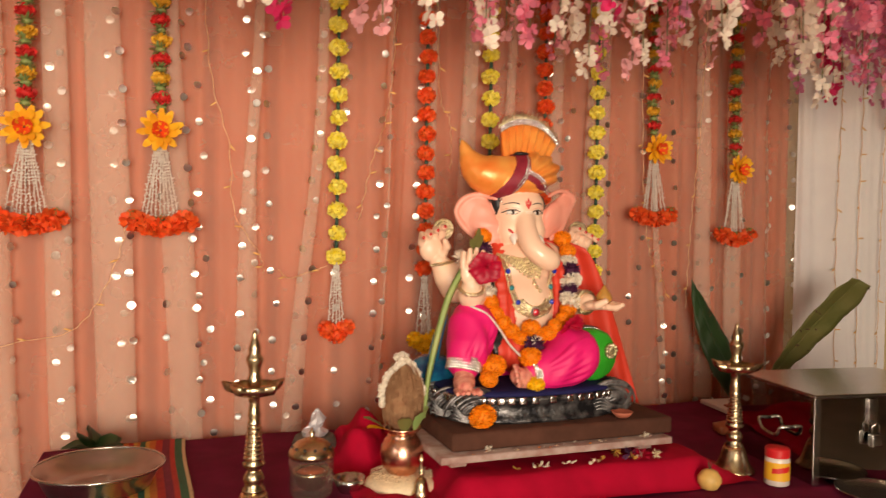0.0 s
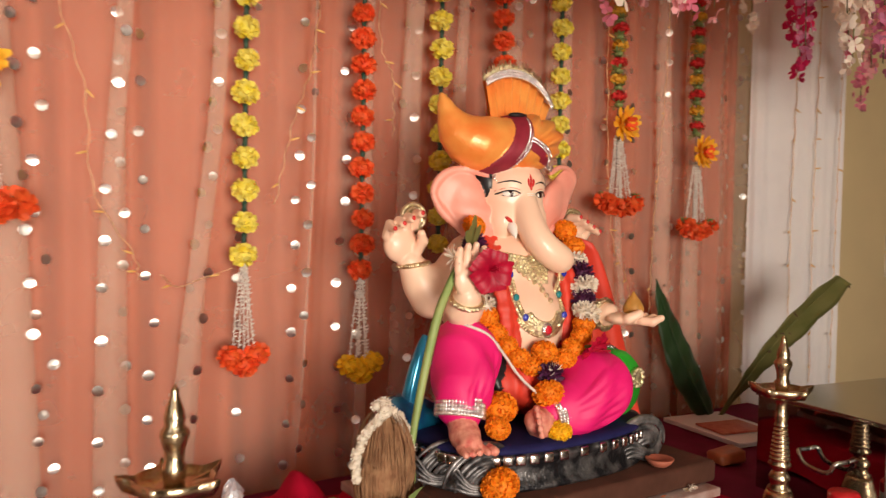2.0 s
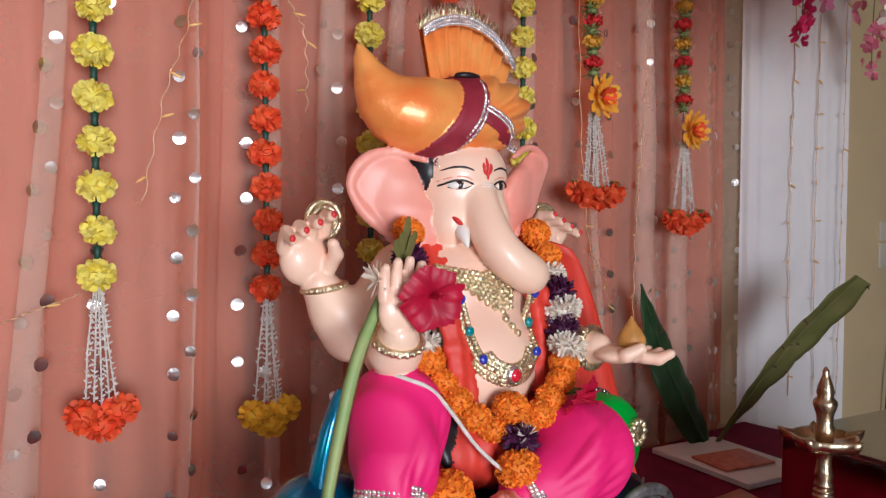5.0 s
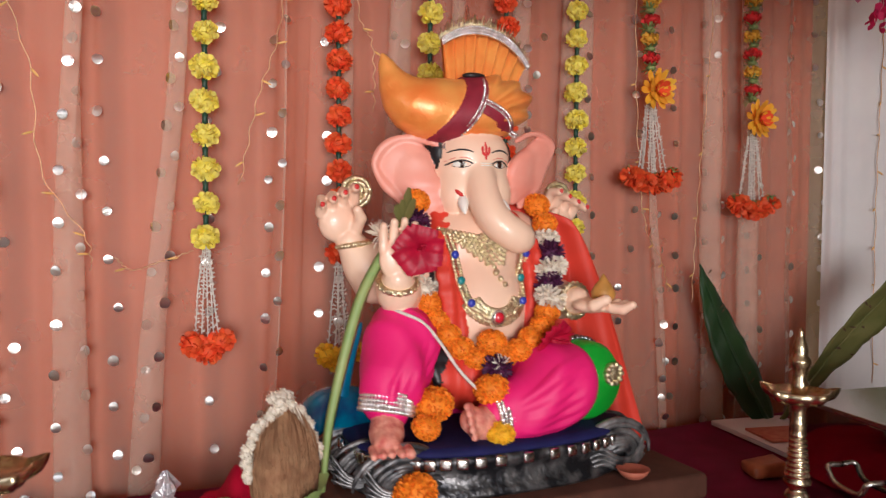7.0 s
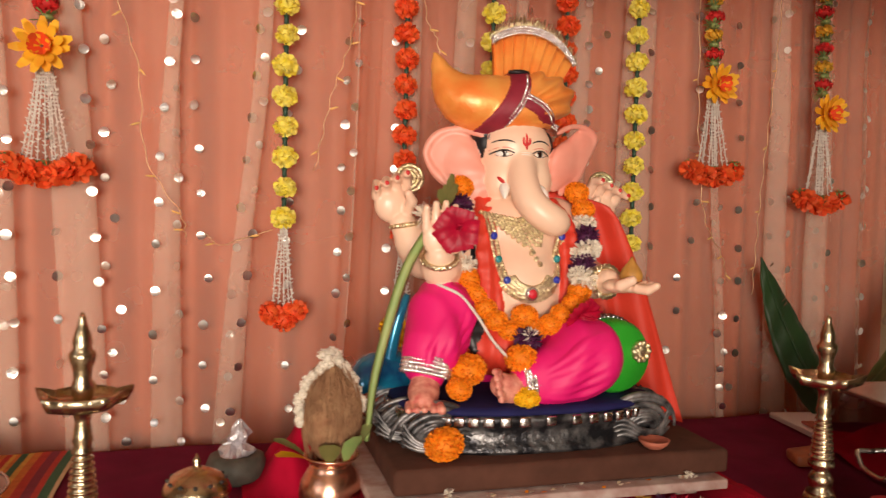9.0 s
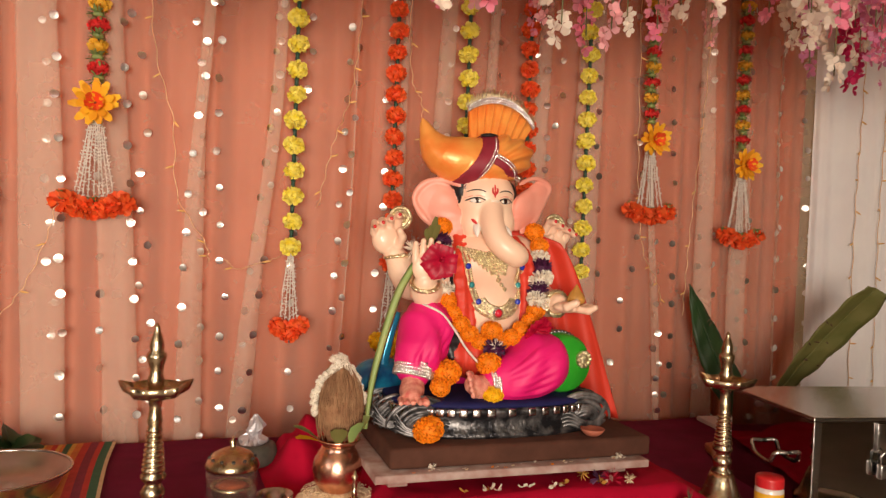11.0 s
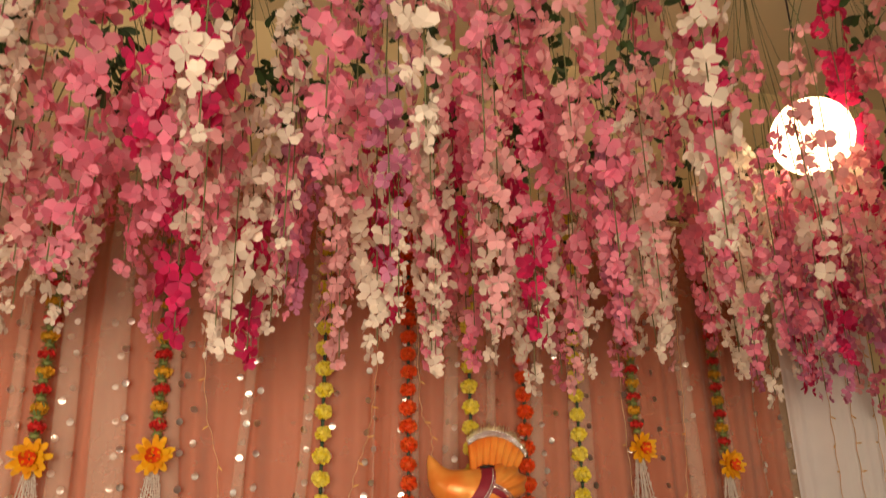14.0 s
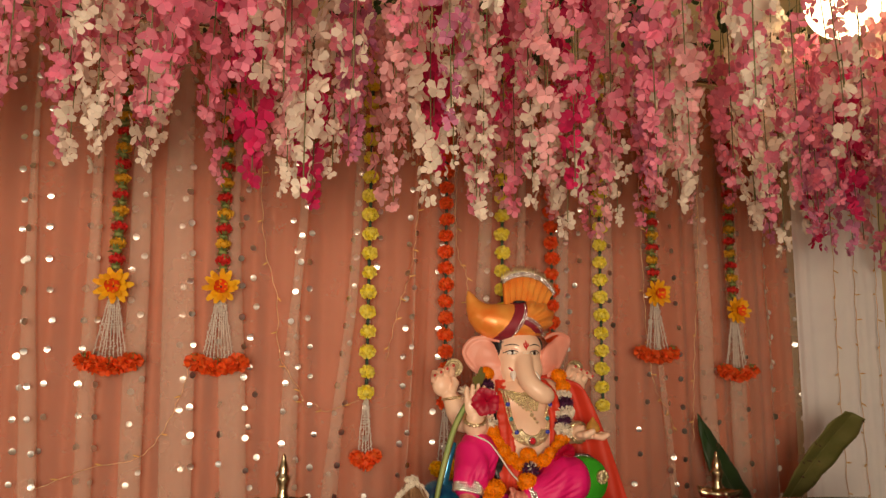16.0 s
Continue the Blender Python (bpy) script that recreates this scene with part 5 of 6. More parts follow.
# strands whose place stands out
STANDOUT = [
    (0.35, 1.20, 2.01, 1.43, "cream"), (0.32, 1.32, 1.93, 1.46, "cream"), (0.67, 1.12, 2.63, 1.48, "cream"), (0.82, 1.40, 2.10, 1.44, "cream"),
    (1.66, 1.40, 1.98, 1.46, "cream"), (1.38, 1.35, 1.80, 1.49, "cream"), (1.09, 1.45, 1.75, 1.43, "cream"), (-0.07, 1.15, 2.15, 1.50, "cream"),
    (0.00, 1.40, 1.86, 1.52, "cream"), (0.18, 1.00, 2.15, 1.76, "magenta"), (0.29, 0.98, 2.26, 1.80, "magenta"), (0.24, 1.30, 1.95, 1.48, "magenta"),
    (1.38, 1.00, 2.31, 1.88, "magenta"), (1.75, 1.00, 2.56, 2.10, "magenta"), (2.03, 1.25, 2.37, 1.68, "magenta"), (0.87, 1.35, 2.11, 1.71, "magenta"),
    (0.39, 1.45, 1.83, 1.47, "magenta"), (1.74, 1.50, 2.16, 1.77, "magenta"), (1.32, 1.40, 2.07, 1.55, "lilac"), (1.90, 1.45, 1.95, 1.47, "lilac"),
    (2.08, 1.50, 1.83, 1.42, "lilac"), (0.82, 1.05, 2.41, 1.66, "pink"), (0.92, 1.00, 2.42, 1.84, "pink"), (0.58, 1.10, 2.27, 1.73, "pink"),
    (0.03, 1.10, 1.93, 1.54, "pink"), (1.30, 1.10, 2.37, 1.79, "pink"),
    (2.3, 1.9, 2.1, 1.5, "magenta"), (2.5, 1.82, 2.1, 1.42, "pink"), (2.0, 1.5, 2.1, 1.42, "lilac"), (0.6, 0.62, 2.3, 1.62, "cream"), (-0.2, 1.55, 2.1, 1.56, "cream")]
for x, y, zt, zl, sort in STANDOUT:
    wisteria(x, y, zt, zl, sort, 900 + count, 5 if zt > 2.0 and x < 1.5 else 0)
    count += 1

# half-bare sprays that hang before the lamp
for x, y, zt, zl in ((1.62, 1.0, 2.2, 1.72), (1.69, 1.02, 2.3, 1.7), (1.585, 0.97, 2.12, 1.66)):
    wisteria(x, y, zt, zl, "pale", 700 + count, 0, 0.022, 3.2)
    count += 1

# ---- lit globe ----
globe = thing("globe_lamp", (1.93, 1.3, ZC), "glowing white paper globe lamp hanging among the flowers", "lamp")
part("cord", Kit().tube([(0, 0, 0), (0, 0, -0.4), (0, 0, -0.695)], 0.003, 0, 6), DARK, globe)
k = Kit()
k.lathe([(0.112 * math.sin(math.pi * i / 24) * (1 + 0.012 * (i % 2)), -0.81 - 0.112 * math.cos(math.pi * i / 24)) for i in range(1, 24)], seg=32)
part("shade", k, GLOBE, globe, "glowing white globe shade")

# ---- offerings on the idol ----
MARI = [mesh_of("marigold", pompom(0.0195, 420, 0.82, 0.2, 0.2, 60 + i, 1.0, 0.9), [MARIGOLD]) for i in range(3)]
MARI_Y = mesh_of("yellow_marigold", pompom(0.0195, 400, 0.74, 0.2, 0.2, 71, 1.0, 0.9), [MARI_YEL])


def at(x, y, z, s=1.0, seed=0):
    rr = random.Random(seed)
    return Matrix.Translation((x, y, z)) @ Euler((rr.uniform(-0.5, 0.5), rr.uniform(-0.5, 0.5), rr.uniform(0, 6))).to_matrix().to_4x4() @ Matrix.Scale(s, 4)


def tuft(r, n, seed, up=0.3):
    """A loose tuft of narrow petals."""
    k, rr = Kit(), random.Random(seed)
    for i in range(n):
        d = Vector((rr.gauss(0, 1), rr.gauss(0, 1), rr.gauss(up, 1))).normalized()
        k.petal(d * r * 0.1, d, d.orthogonal(), r * rr.uniform(0.7, 1.05), r * 0.15, rr.uniform(-0.4, 0.4))
    return k


TUFT_W = mesh_of("white_tuft", pompom(0.022, 230, 0.55, 0.4, 0.15, 81, 0.8, 0.7), [JASMINE])
TUFT_P = mesh_of("purple_tuft", pompom(0.02, 170, 0.75, 0.6, 0.2, 82, 0.75), [PURPLEF])
SPRIG = mesh_of("white_tuft", tuft(0.02, 22, 83, 0.5), [JASMINE])
gar = thing("marigold_garland", (0, 0, 0), "orange marigold garland with white and purple tufts round the idol's neck", "garland")
loop_l = spline([(0.927, 1.655, 1.045), (0.92, 1.64, 1.0), (0.921, 1.628, 0.94), (0.933, 1.617, 0.884), (0.944, 1.603, 0.859), (0.954, 1.587, 0.836), (0.969, 1.572, 0.819), (0.992, 1.566, 0.8), (1.015, 1.56, 0.796)], 60)
loop_r = spline([(1.15, 1.665, 1.05), (1.157, 1.645, 1.005), (1.151, 1.62, 0.963), (1.142, 1.604, 0.933), (1.131, 1.589, 0.909), (1.125, 1.576, 0.886), (1.123, 1.57, 0.865), (1.105, 1.561, 0.846), (1.082, 1.556, 0.827), (1.059, 1.551, 0.812), (1.035, 1.555, 0.8)], 70)
LOOSE = [("o", 0.927, 1.655, 1.045, 1.05), ("p", 0.92, 1.642, 1.012, 1.1), ("w", 0.919, 1.628, 0.985, 1.2), ("p", 0.921, 1.626, 0.95, 1.0), ("w", 0.927, 1.622, 0.908, 1.0),
         ("o", 0.933, 1.617, 0.884, 1.08), ("o", 0.944, 1.603, 0.859, 1.0), ("o", 0.954, 1.587, 0.836, 0.98), ("o", 0.969, 1.572, 0.817, 1.0), ("o", 0.992, 1.566, 0.8, 0.98), ("o", 1.013, 1.555, 0.826, 1.15),
         ("o", 1.035, 1.555, 0.802, 0.98), ("o", 1.059, 1.551, 0.812, 1.0), ("o", 1.082, 1.556, 0.828, 1.0), ("o", 1.105, 1.561, 0.847, 1.02), ("o", 1.121, 1.571, 0.867, 1.02),
         ("w", 1.125, 1.568, 0.89, 1.2), ("p", 1.131, 1.586, 0.911, 1.15), ("w", 1.142, 1.598, 0.934, 1.3), ("p", 1.148, 1.61, 0.96, 1.15), ("w", 1.154, 1.63, 0.985, 1.0), ("o", 1.157, 1.642, 1.008, 1.05), ("o", 1.151, 1.66, 1.04, 1.1)]
n = 0
for kd, x, y, z, sc in LOOSE:
    n += 1
    if kd == "o":
        shared("marigold", MARI[n % 3], gar, at(x, y, z, sc, n))
    else:
        shared("white_tuft" if kd == "w" else "purple_tuft", TUFT_W if kd == "w" else TUFT_P, gar, at(x, y, z, sc, n))
shared("purple_tuft", TUFT_P, gar, at(1.015, 1.54, 0.79, 1.1, 5))
shared("white_tuft", SPRIG, gar, at(1.017, 1.53, 0.795, 0.9, 6))
shared("marigold", MARI[0], gar, at(0.999, 1.526, 0.759, 1.35, 8))
part("cord", Kit().tube(loop_l + list(reversed(loop_r)), 0.0016, 0, 5), STRINGW, gar)


def lone(name, me, m, label, category="flower"):
    ob = new(name, me)
    ob.matrix_world = m
    return tagged(ob, label, category)


lone("marigold", MARI[1], at(0.916, 1.556, 0.738, 1.5, 3), "orange marigold bloom resting on the idol's feet")
lone("marigold", MARI[2], at(0.894, 1.53, 0.713, 1.05, 4), "small orange marigold bloom on the velvet seat")
lone("marigold", MARI_Y, at(0.998, 1.495, 0.702, 1.05, 5), "yellow marigold bloom on the velvet seat edge")
lone("marigold", MARI[0], at(0.853, 1.468, 0.642, 1.5, 6), "orange marigold bloom leaning on the silver plinth")

# hibiscus in the blessing hand


def hibiscus(m, r, label, seed):
    """Five broad ruffled petals round a stamen column."""
    h = thing("hibiscus", (0, 0, 0), label, "flower")
    rr_ = random.Random(seed)
    for i in range(5):
        a = TAU * i / 5 + rr_.uniform(-0.1, 0.1)
        o = Vector((math.cos(a), 0, math.sin(a)))
        s_ = Vector((-o.z, 0, o.x))
        lift = rr_.uniform(0.25, 0.5)
        rows = []
        for u in steps(0, 1, 7):
            w = r * (0.12 + 0.85 * math.sin(min(1.0, u * 1.1) * math.pi * 0.62))
            c = o * (r * u) + Vector((0, -1, 0)) * (r * lift * math.sin(u * 2.2) + 0.0006 * i)
            rows.append([c + s_ * (w * q * 0.62) + Vector((0, -1, 0)) * (0.09 * r * u * math.sin(9 * q + i) + 0.1 * r * q * q) for q in steps(-1, 1, 8)])
        part("petal", Kit().grid(rows), HIBISCUS, h)
    k = Kit()
    col = spline([(0, -0.004, 0), (0.004, -0.02, 0.004), (0.006, -0.034, 0.012)], 10)
    k.tube(col, 0.0018, 0, 6)
    for p in col[4:]:
        k.ball(p + Vector((rr_.uniform(-0.003, 0.003), 0, rr_.uniform(-0.003, 0.003))), 0.0018, 0, 6, 4)
    part("stamen", k, HIBISCUS, h)
    h.matrix_world = m
    return h


hibiscus(pose(0.893, 1.562, 0.972, 8, 0, -18), 0.036, "dark crimson hibiscus flower held in the idol's hand", 1)
hibiscus(pose(1.105, 1.535, 0.832, 25, 10, 20), 0.033, "wilted crimson hibiscus flower tucked beneath the garland", 2)

# long stalk leaning across the arm, with a leaf tip
st = spline([(0.752, 1.58, 0.62), (0.762, 1.578, 0.716), (0.788, 1.584, 0.82), (0.815, 1.592, 0.9), (0.846, 1.6, 0.955), (0.886, 1.612, 1.01)], 26)
stalk = thing("leaf_stalk", st[0], "pale green plant stalk leaning on the idol's arm", "stalk")
k = Kit()
rows = []
for i, p in enumerate(st):
    w = 0.0048 + 0.005 * math.sin(i / 26 * 2.6)
    q = p - st[0]
    rows.append([q + Vector((-w, 0.002, 0)), q + Vector((-w * 0.5, -0.004, 0)), q + Vector((w * 0.2, -0.005, 0)), q + Vector((w, 0.001, 0)), q + Vector((0, 0.006, 0))])
part("stem", k.grid(rows, 0, True, True), STALK, stalk)
k = Kit()
for d, ln in (((0.25, 0.02, 1), 0.06), ((0.5, -0.1, 1), 0.045), ((0.02, -0.1, 1), 0.04), ((-0.3, -0.2, 0.8), 0.035)):
    k.petal(Vector((0.884, 1.6, 1.005)) - st[0], d, (1, 0.4, 0), ln, 0.018, 0.1)
part("leaf_tip", k, BANANA, stalk, "dark green pointed leaf tips")
k = tuft(0.022, 60, 17)
part("white_tuft", k, JASMINE, stalk).location = (0.092, 0.012, 0.372)

# sweet in the open palm
k = Kit().lathe([(0.002, 0.0), (0.015, 0.0), (0.019, 0.006), (0.019, 0.013), (0.014, 0.023), (0.007, 0.032), (0.001, 0.042)], seg=20, wobble=0.06)
md = part("sweet_dumpling", k, MODAK)
md.location = (1.188, 1.513, 0.889)
tagged(md, "golden pleated sweet dumpling in the idol's palm", "sweet")

# ---- red cloth and its clutter ----


def red_cloth(u, v):
    x, y = u, v
    dx, dy = max((0.8 - x) / 0.06, (x - 1.36) / 0.13, 0), max(1.392 - y, y - 1.86, 0) / 0.065
    d = min(1.0, math.hypot(dx, dy))
    h = 0.054 * (1 - d * d * (3 - 2 * d))
    wr = 0.011 * noise.noise(Vector((x * 8, y * 14, 0.3))) + 0.004 * noise.noise(Vector((x * 26, y * 21, 1.7)))
    bunch = 0.115 * math.exp(-((x - 0.665) / 0.062) ** 4 - ((y - 1.8) / 0.11) ** 4) * (0.75 + 0.5 * noise.noise(Vector((x * 24, y * 9, 4))))
    return (x + 0.01 * noise.noise(Vector((y * 6, x * 3, 2))), y + 0.014 * noise.noise(Vector((x * 5, 7, 1))), TABLE + 0.004 + h + max(0.0, wr * (0.5 + 0.8 * (d > 0.1))) + bunch)


cloth = part("red_cloth", drape(Kit(), red_cloth, steps(0.56, 1.5, 124), steps(1.325, 1.97, 90)), RED_CLOTH)
tagged(cloth, "bright red cotton cloth rumpled over a low step beneath the board", "cloth")
RED_TOP = TABLE + 0.06

rr = random.Random(77)
for i in range(16):
    x = 0.86 + 0.42 * rr.random()
    k = Kit()
    for j in range(3):
        k.petal((0, 0, 0.004), (rr.uniform(-1, 1), rr.uniform(-1, 1), rr.uniform(0.1, 0.6)), (0, 1, 0.3), rr.uniform(0.008, 0.014), rr.uniform(0.005, 0.009), rr.uniform(-0.3, 0.5))
    sol_m = rr.choice((JASMINE, RICE, MODAK, W_WHITE))
    p = part("petal_scrap", k, sol_m)
    p.location = (x, 1.385 + 0.02 * rr.random(), RED_TOP + 0.002)
    tagged(p, "dried petal scrap lying on the red cloth", "petal", "scraps before the board")
for x, y, z, mt, s, lab in ((1.175, 1.43, RED_TOP + 0.014, MODAK, 0.015, "small brown nut resting before the board"), (1.2, 1.405, RED_TOP + 0.01, PURPLEF, 0.02, "dark wilted flower head on the red cloth"),
                            (1.225, 1.4, RED_TOP + 0.008, HIBISCUS, 0.024, "crimson wilted flower on the red cloth"), (1.265, 1.395, RED_TOP + 0.008, RICE, 0.012, "pale dried fig on the red cloth")):
    f = part("wilted_flower", tuft(s, 40, int(x * 100)), mt)
    f.location = (x, y, z)
    tagged(f, lab, "flower")
for i in range(22):
    x, y = 0.8 + 0.48 * rr.random(), 1.413 + 0.018 * rr.random()
    f = part("petal", Kit().petal((0, 0, 0), (rr.uniform(-1, 1), rr.uniform(-1, 1), 0.05), (0.3, 1, 0), 0.009, 0.006, 0.2), rr.choice((JASMINE, MARIGOLD, RICE)))
    f.location = (x, y, 0.5765)
    tagged(f, "tiny fallen petal on the wooden board edge", "petal", "petals on the board")
for x in (0.85, 1.255):
    f = part("white_bloom", tuft(0.009, 40, int(x * 90)), JASMINE)
    f.location = (x, 1.424, 0.582)
    tagged(f, "small white bloom on the wooden board edge", "flower")

# diya on the slab
k = Kit().lathe([(0.004, 0.0), (0.014, 0.0), (0.021, 0.006), (0.026, 0.014), (0.024, 0.0145), (0.018, 0.008), (0.002, 0.005)], seg=24)
d = part("clay_lamp", k, TERRA)
d.location = (1.213, 1.463, 0.6175)
tagged(d, "small reddish clay oil lamp on the brown slab", "lamp")

# ---- copper pot with coconut ----
mound = part("rice_mound", Kit().lathe([(0.082, -0.01), (0.077, 0.003), (0.07, 0.008), (0.055, 0.016), (0.03, 0.019), (0.001, 0.019)], seg=30, wobble=0.05), RICE)
mound.location = (0.69, 1.55, TABLE + 0.014)
tagged(mound, "flat heap of cream rice on the red cloth", "rice")
rk = Kit()
for i in range(420):
    a, q = rr.uniform(0, TAU), math.sqrt(rr.random()) * 0.072
    d3 = Vector((rr.uniform(-1, 1), rr.uniform(-1, 1), 0.1)).normalized() * 0.0032
    c = Vector((q * math.cos(a), q * math.sin(a), 0.019 * (1 - (q / 0.1) ** 4) + 0.002))
    rk.tube([c - d3, c, c + d3], [0.0004, 0.0012, 0.0004], 0, 5)
part("grains", rk, RICE, mound)
POT = (0.69, 1.548, TABLE + 0.032)
pot = thing("copper_pot", POT, "polished copper water pot with a flared rim", "pot")
part("body", Kit().lathe([(0.028, 0.0), (0.034, 0.004), (0.046, 0.022), (0.05, 0.044), (0.047, 0.064), (0.038, 0.08), (0.033, 0.087), (0.034, 0.094)], seg=36), COPPER, pot)
part("rim", Kit().lathe([(0.034, 0.093), (0.042, 0.101), (0.044, 0.105), (0.041, 0.106), (0.034, 0.099), (0.031, 0.091)], seg=36), COPPER, pot)
coco = thing("coconut", (0.69, 1.548, TABLE + 0.135), "brown husked coconut standing in the copper pot", "coconut")
k = Kit()
rows = []
for z, r in ((0.0, 0.022), (0.018, 0.036), (0.045, 0.045), (0.072, 0.0455), (0.1, 0.038), (0.122, 0.026), (0.138, 0.015), (0.15, 0.007)):
    rows.append([(r * (1 + 0.05 * math.cos(3 * a) + 0.02 * math.sin(9 * a + 20 * z)) * math.cos(a), r * (1 + 0.05 * math.cos(3 * a)) * math.sin(a), z) for a in (TAU * j / 36 for j in range(36))])
part("husk", k.grid(rows, 0, True, True), HUSK, coco)
k = Kit()
for i in range(420):
    a = rr.uniform(0, TAU)
    z0 = rr.uniform(0.0, 0.095)
    pts = []
    for j in range(4):
        z = z0 + 0.02 * j
        r = 0.0455 * math.sqrt(max(0.03, 1 - ((z - 0.06) / 0.098) ** 2)) + 0.0015 + 0.002 * (j == 3)
        aa = a + 0.02 * j * rr.uniform(-1, 1)
        pts.append((r * math.cos(aa), r * math.sin(aa), z))
    k.tube(pts, [0.0007, 0.0008, 0.0007, 0.0003], 0, 4)
tagged(part("coir", k, HUSK, coco, "loose coir fibres"), kind="stuff")
wreath = thing("jasmine_string", (0.69, 1.548, TABLE + 0.278), "string of white jasmine buds draped over the coconut", "garland")
wpath = spline([(-0.05, -0.006, -0.085), (-0.052, -0.008, -0.055), (-0.04, -0.012, -0.022), (-0.02, -0.016, 0.0), (0.0, -0.012, 0.01), (0.02, -0.01, 0.0), (0.036, -0.006, -0.03), (0.05, 0.0, -0.07)], 44)
BUD = mesh_of("jasmine_bud", pompom(0.0075, 40, 0.9, 0.5, 0.35, 3, 0.8, 0.6), [JASMINE])
for i, p in enumerate(wpath):
    shared("bud", BUD, wreath, at(p.x + rr.uniform(-0.004, 0.004), p.y + rr.uniform(-0.004, 0.004), p.z, rr.uniform(0.8, 1.15), i))
for i in range(6):
    shared("bud", BUD, wreath, at(rr.uniform(-0.016, 0.016), rr.uniform(-0.02, 0.01), 0.012 + rr.uniform(0, 0.01), 1.3, 90 + i))
part("cord", Kit().tube(wpath, 0.0012, 0, 5), STRINGW, wreath)
lv = thing("betel_leaves", (0.69, 1.548, TABLE + 0.135), "green and yellowing leaves tucked round the pot's mouth", "leaf")
for a, mt, tilt, ln in ((radians(-62), STALK, 0.9, 0.055), (radians(-100), DARKGREEN, 1.0, 0.04), (radians(-165), MARI_YEL, 0.15, 0.05), (radians(-185), STALK, 0.3, 0.055), (radians(20), STALK, 0.7, 0.05)):
    o = Vector((math.cos(a), math.sin(a), 0))
    part("leaf", Kit().petal(o * 0.04, o * 0.4 + Vector((0, 0, tilt)), (-o.y, o.x, 0), ln, 0.034, -0.15), mt if mt is not DARKGREEN else BANANA, lv)

# ---- brass lamps ----


def brass_lamp(x, y, tip, turn):
    """A tall turned oil lamp: foot, baluster stem, five-beaked bowl and finial."""
    hgt = tip - TABLE
    lamp = thing("oil_lamp", (x, y, TABLE), "tall turned brass oil lamp with a five-beaked bowl", "lamp", "brass oil lamps")
    z = hgt / 0.385
    part("foot", Kit().lathe([(0.05, 0.0), (0.051, 0.006), (0.045, 0.012), (0.039, 0.02), (0.032, 0.04), (0.027, 0.055), (0.024, 0.062)], seg=32), BRASS, lamp)
    prof = [(0.02, 0.06), (0.025, 0.066), (0.025, 0.07), (0.018, 0.076), (0.021, 0.086), (0.0225, 0.094), (0.016, 0.104), (0.013, 0.108), (0.0225, 0.116), (0.0235, 0.122)]
    for i in range(9):
        w = 0.0185 - 0.0009 * i
        prof += [(w - 0.001, 0.127 + 0.0085 * i), (w + 0.0034, 0.1312 + 0.0085 * i), (w + 0.003, 0.1335 + 0.0085 * i)]
    prof += [(0.0115, 0.208), (0.0145, 0.216), (0.0125, 0.224), (0.0105, 0.24), (0.013, 0.252), (0.02, 0.26)]
    part("stem", Kit().lathe([(r * 0.92, h * z) for r, h in prof], seg=28), BRASS, lamp)
    k = Kit()
    rows = []
    for r, h in ((0.018, 0.256), (0.038, 0.259), (0.044, 0.268), (0.047, 0.278), (0.044, 0.279), (0.0405, 0.27), (0.018, 0.267)):
        row = []
        for j in range(60):
            a = TAU * j / 60
            beak = max(0.0, math.cos(5 * (a - turn) / 1.0)) ** 6
            q = r + (beak * 0.018 if r > 0.037 else 0)
            row.append((q * math.cos(a), q * math.sin(a), (h + beak * 0.005 * (r > 0.037)) * z))
        rows.append(row)
    part("bowl", k.grid(rows, 0, True, True), BRASS, lamp, "shallow brass bowl with pointed beaks")
    fin = [(0.012, 0.266), (0.014, 0.29), (0.011, 0.296), (0.012, 0.31), (0.0145, 0.318), (0.017, 0.326), (0.0165, 0.332), (0.011, 0.338), (0.0125, 0.346), (0.0105, 0.356), (0.0065, 0.368), (0.0045, 0.374), (0.005, 0.378), (0.0015, 0.385)]
    part("finial", Kit().lathe([(r, h * z) for r, h in fin], seg=24), BRASS, lamp, "turned brass finial")
    return lamp


brass_lamp(0.349, 1.43, 0.858, 0.3)
brass_lamp(1.503, 1.412, 0.842, 0.75)

# hand bell
bell = thing("hand_bell", (0.708, 1.462, TABLE + 0.007), "small brass prayer bell before the copper pot", "bell")
part("dome", Kit().lathe([(0.021, 0.0), (0.022, 0.003), (0.0165, 0.012), (0.014, 0.026), (0.0105, 0.036), (0.003, 0.041)], seg=24), BRASS, bell)
part("handle", Kit().lathe([(0.003, 0.04), (0.0065, 0.045), (0.0035, 0.05), (0.0055, 0.062), (0.0035, 0.07), (0.007, 0.078), (0.003, 0.084), (0.002, 0.09)], seg=14), BRASS, bell)

# incense jar with pierced lid
jar = thing("incense_jar", (0.487, 1.56, TABLE + 0.002), "glass incense jar with pierced brass lid", "jar")
part("glass", Kit().lathe([(0.044, 0.0), (0.048, 0.004), (0.049, 0.05), (0.048, 0.083), (0.045, 0.083), (0.046, 0.05), (0.045, 0.008), (0.002, 0.006)], seg=36), GLASS, jar, "clear glass cylinder").visible_shadow = False
lid = part("lid", Kit().lathe([(0.05, 0.083), (0.052, 0.088), (0.048, 0.098), (0.036, 0.112), (0.02, 0.12), (0.008, 0.123), (0.005, 0.128), (0.007, 0.134), (0.003, 0.14), (0.001, 0.145)], seg=36), BRASS, jar, "domed brass lid with holes")
for j in range(12):
    a = TAU * j / 12
    part("hole", Kit().ball((0.0425 * math.cos(a), 0.0425 * math.sin(a), 0.1055), (0.004, 0.004, 0.003), 0, 8, 5), DARK, lid)
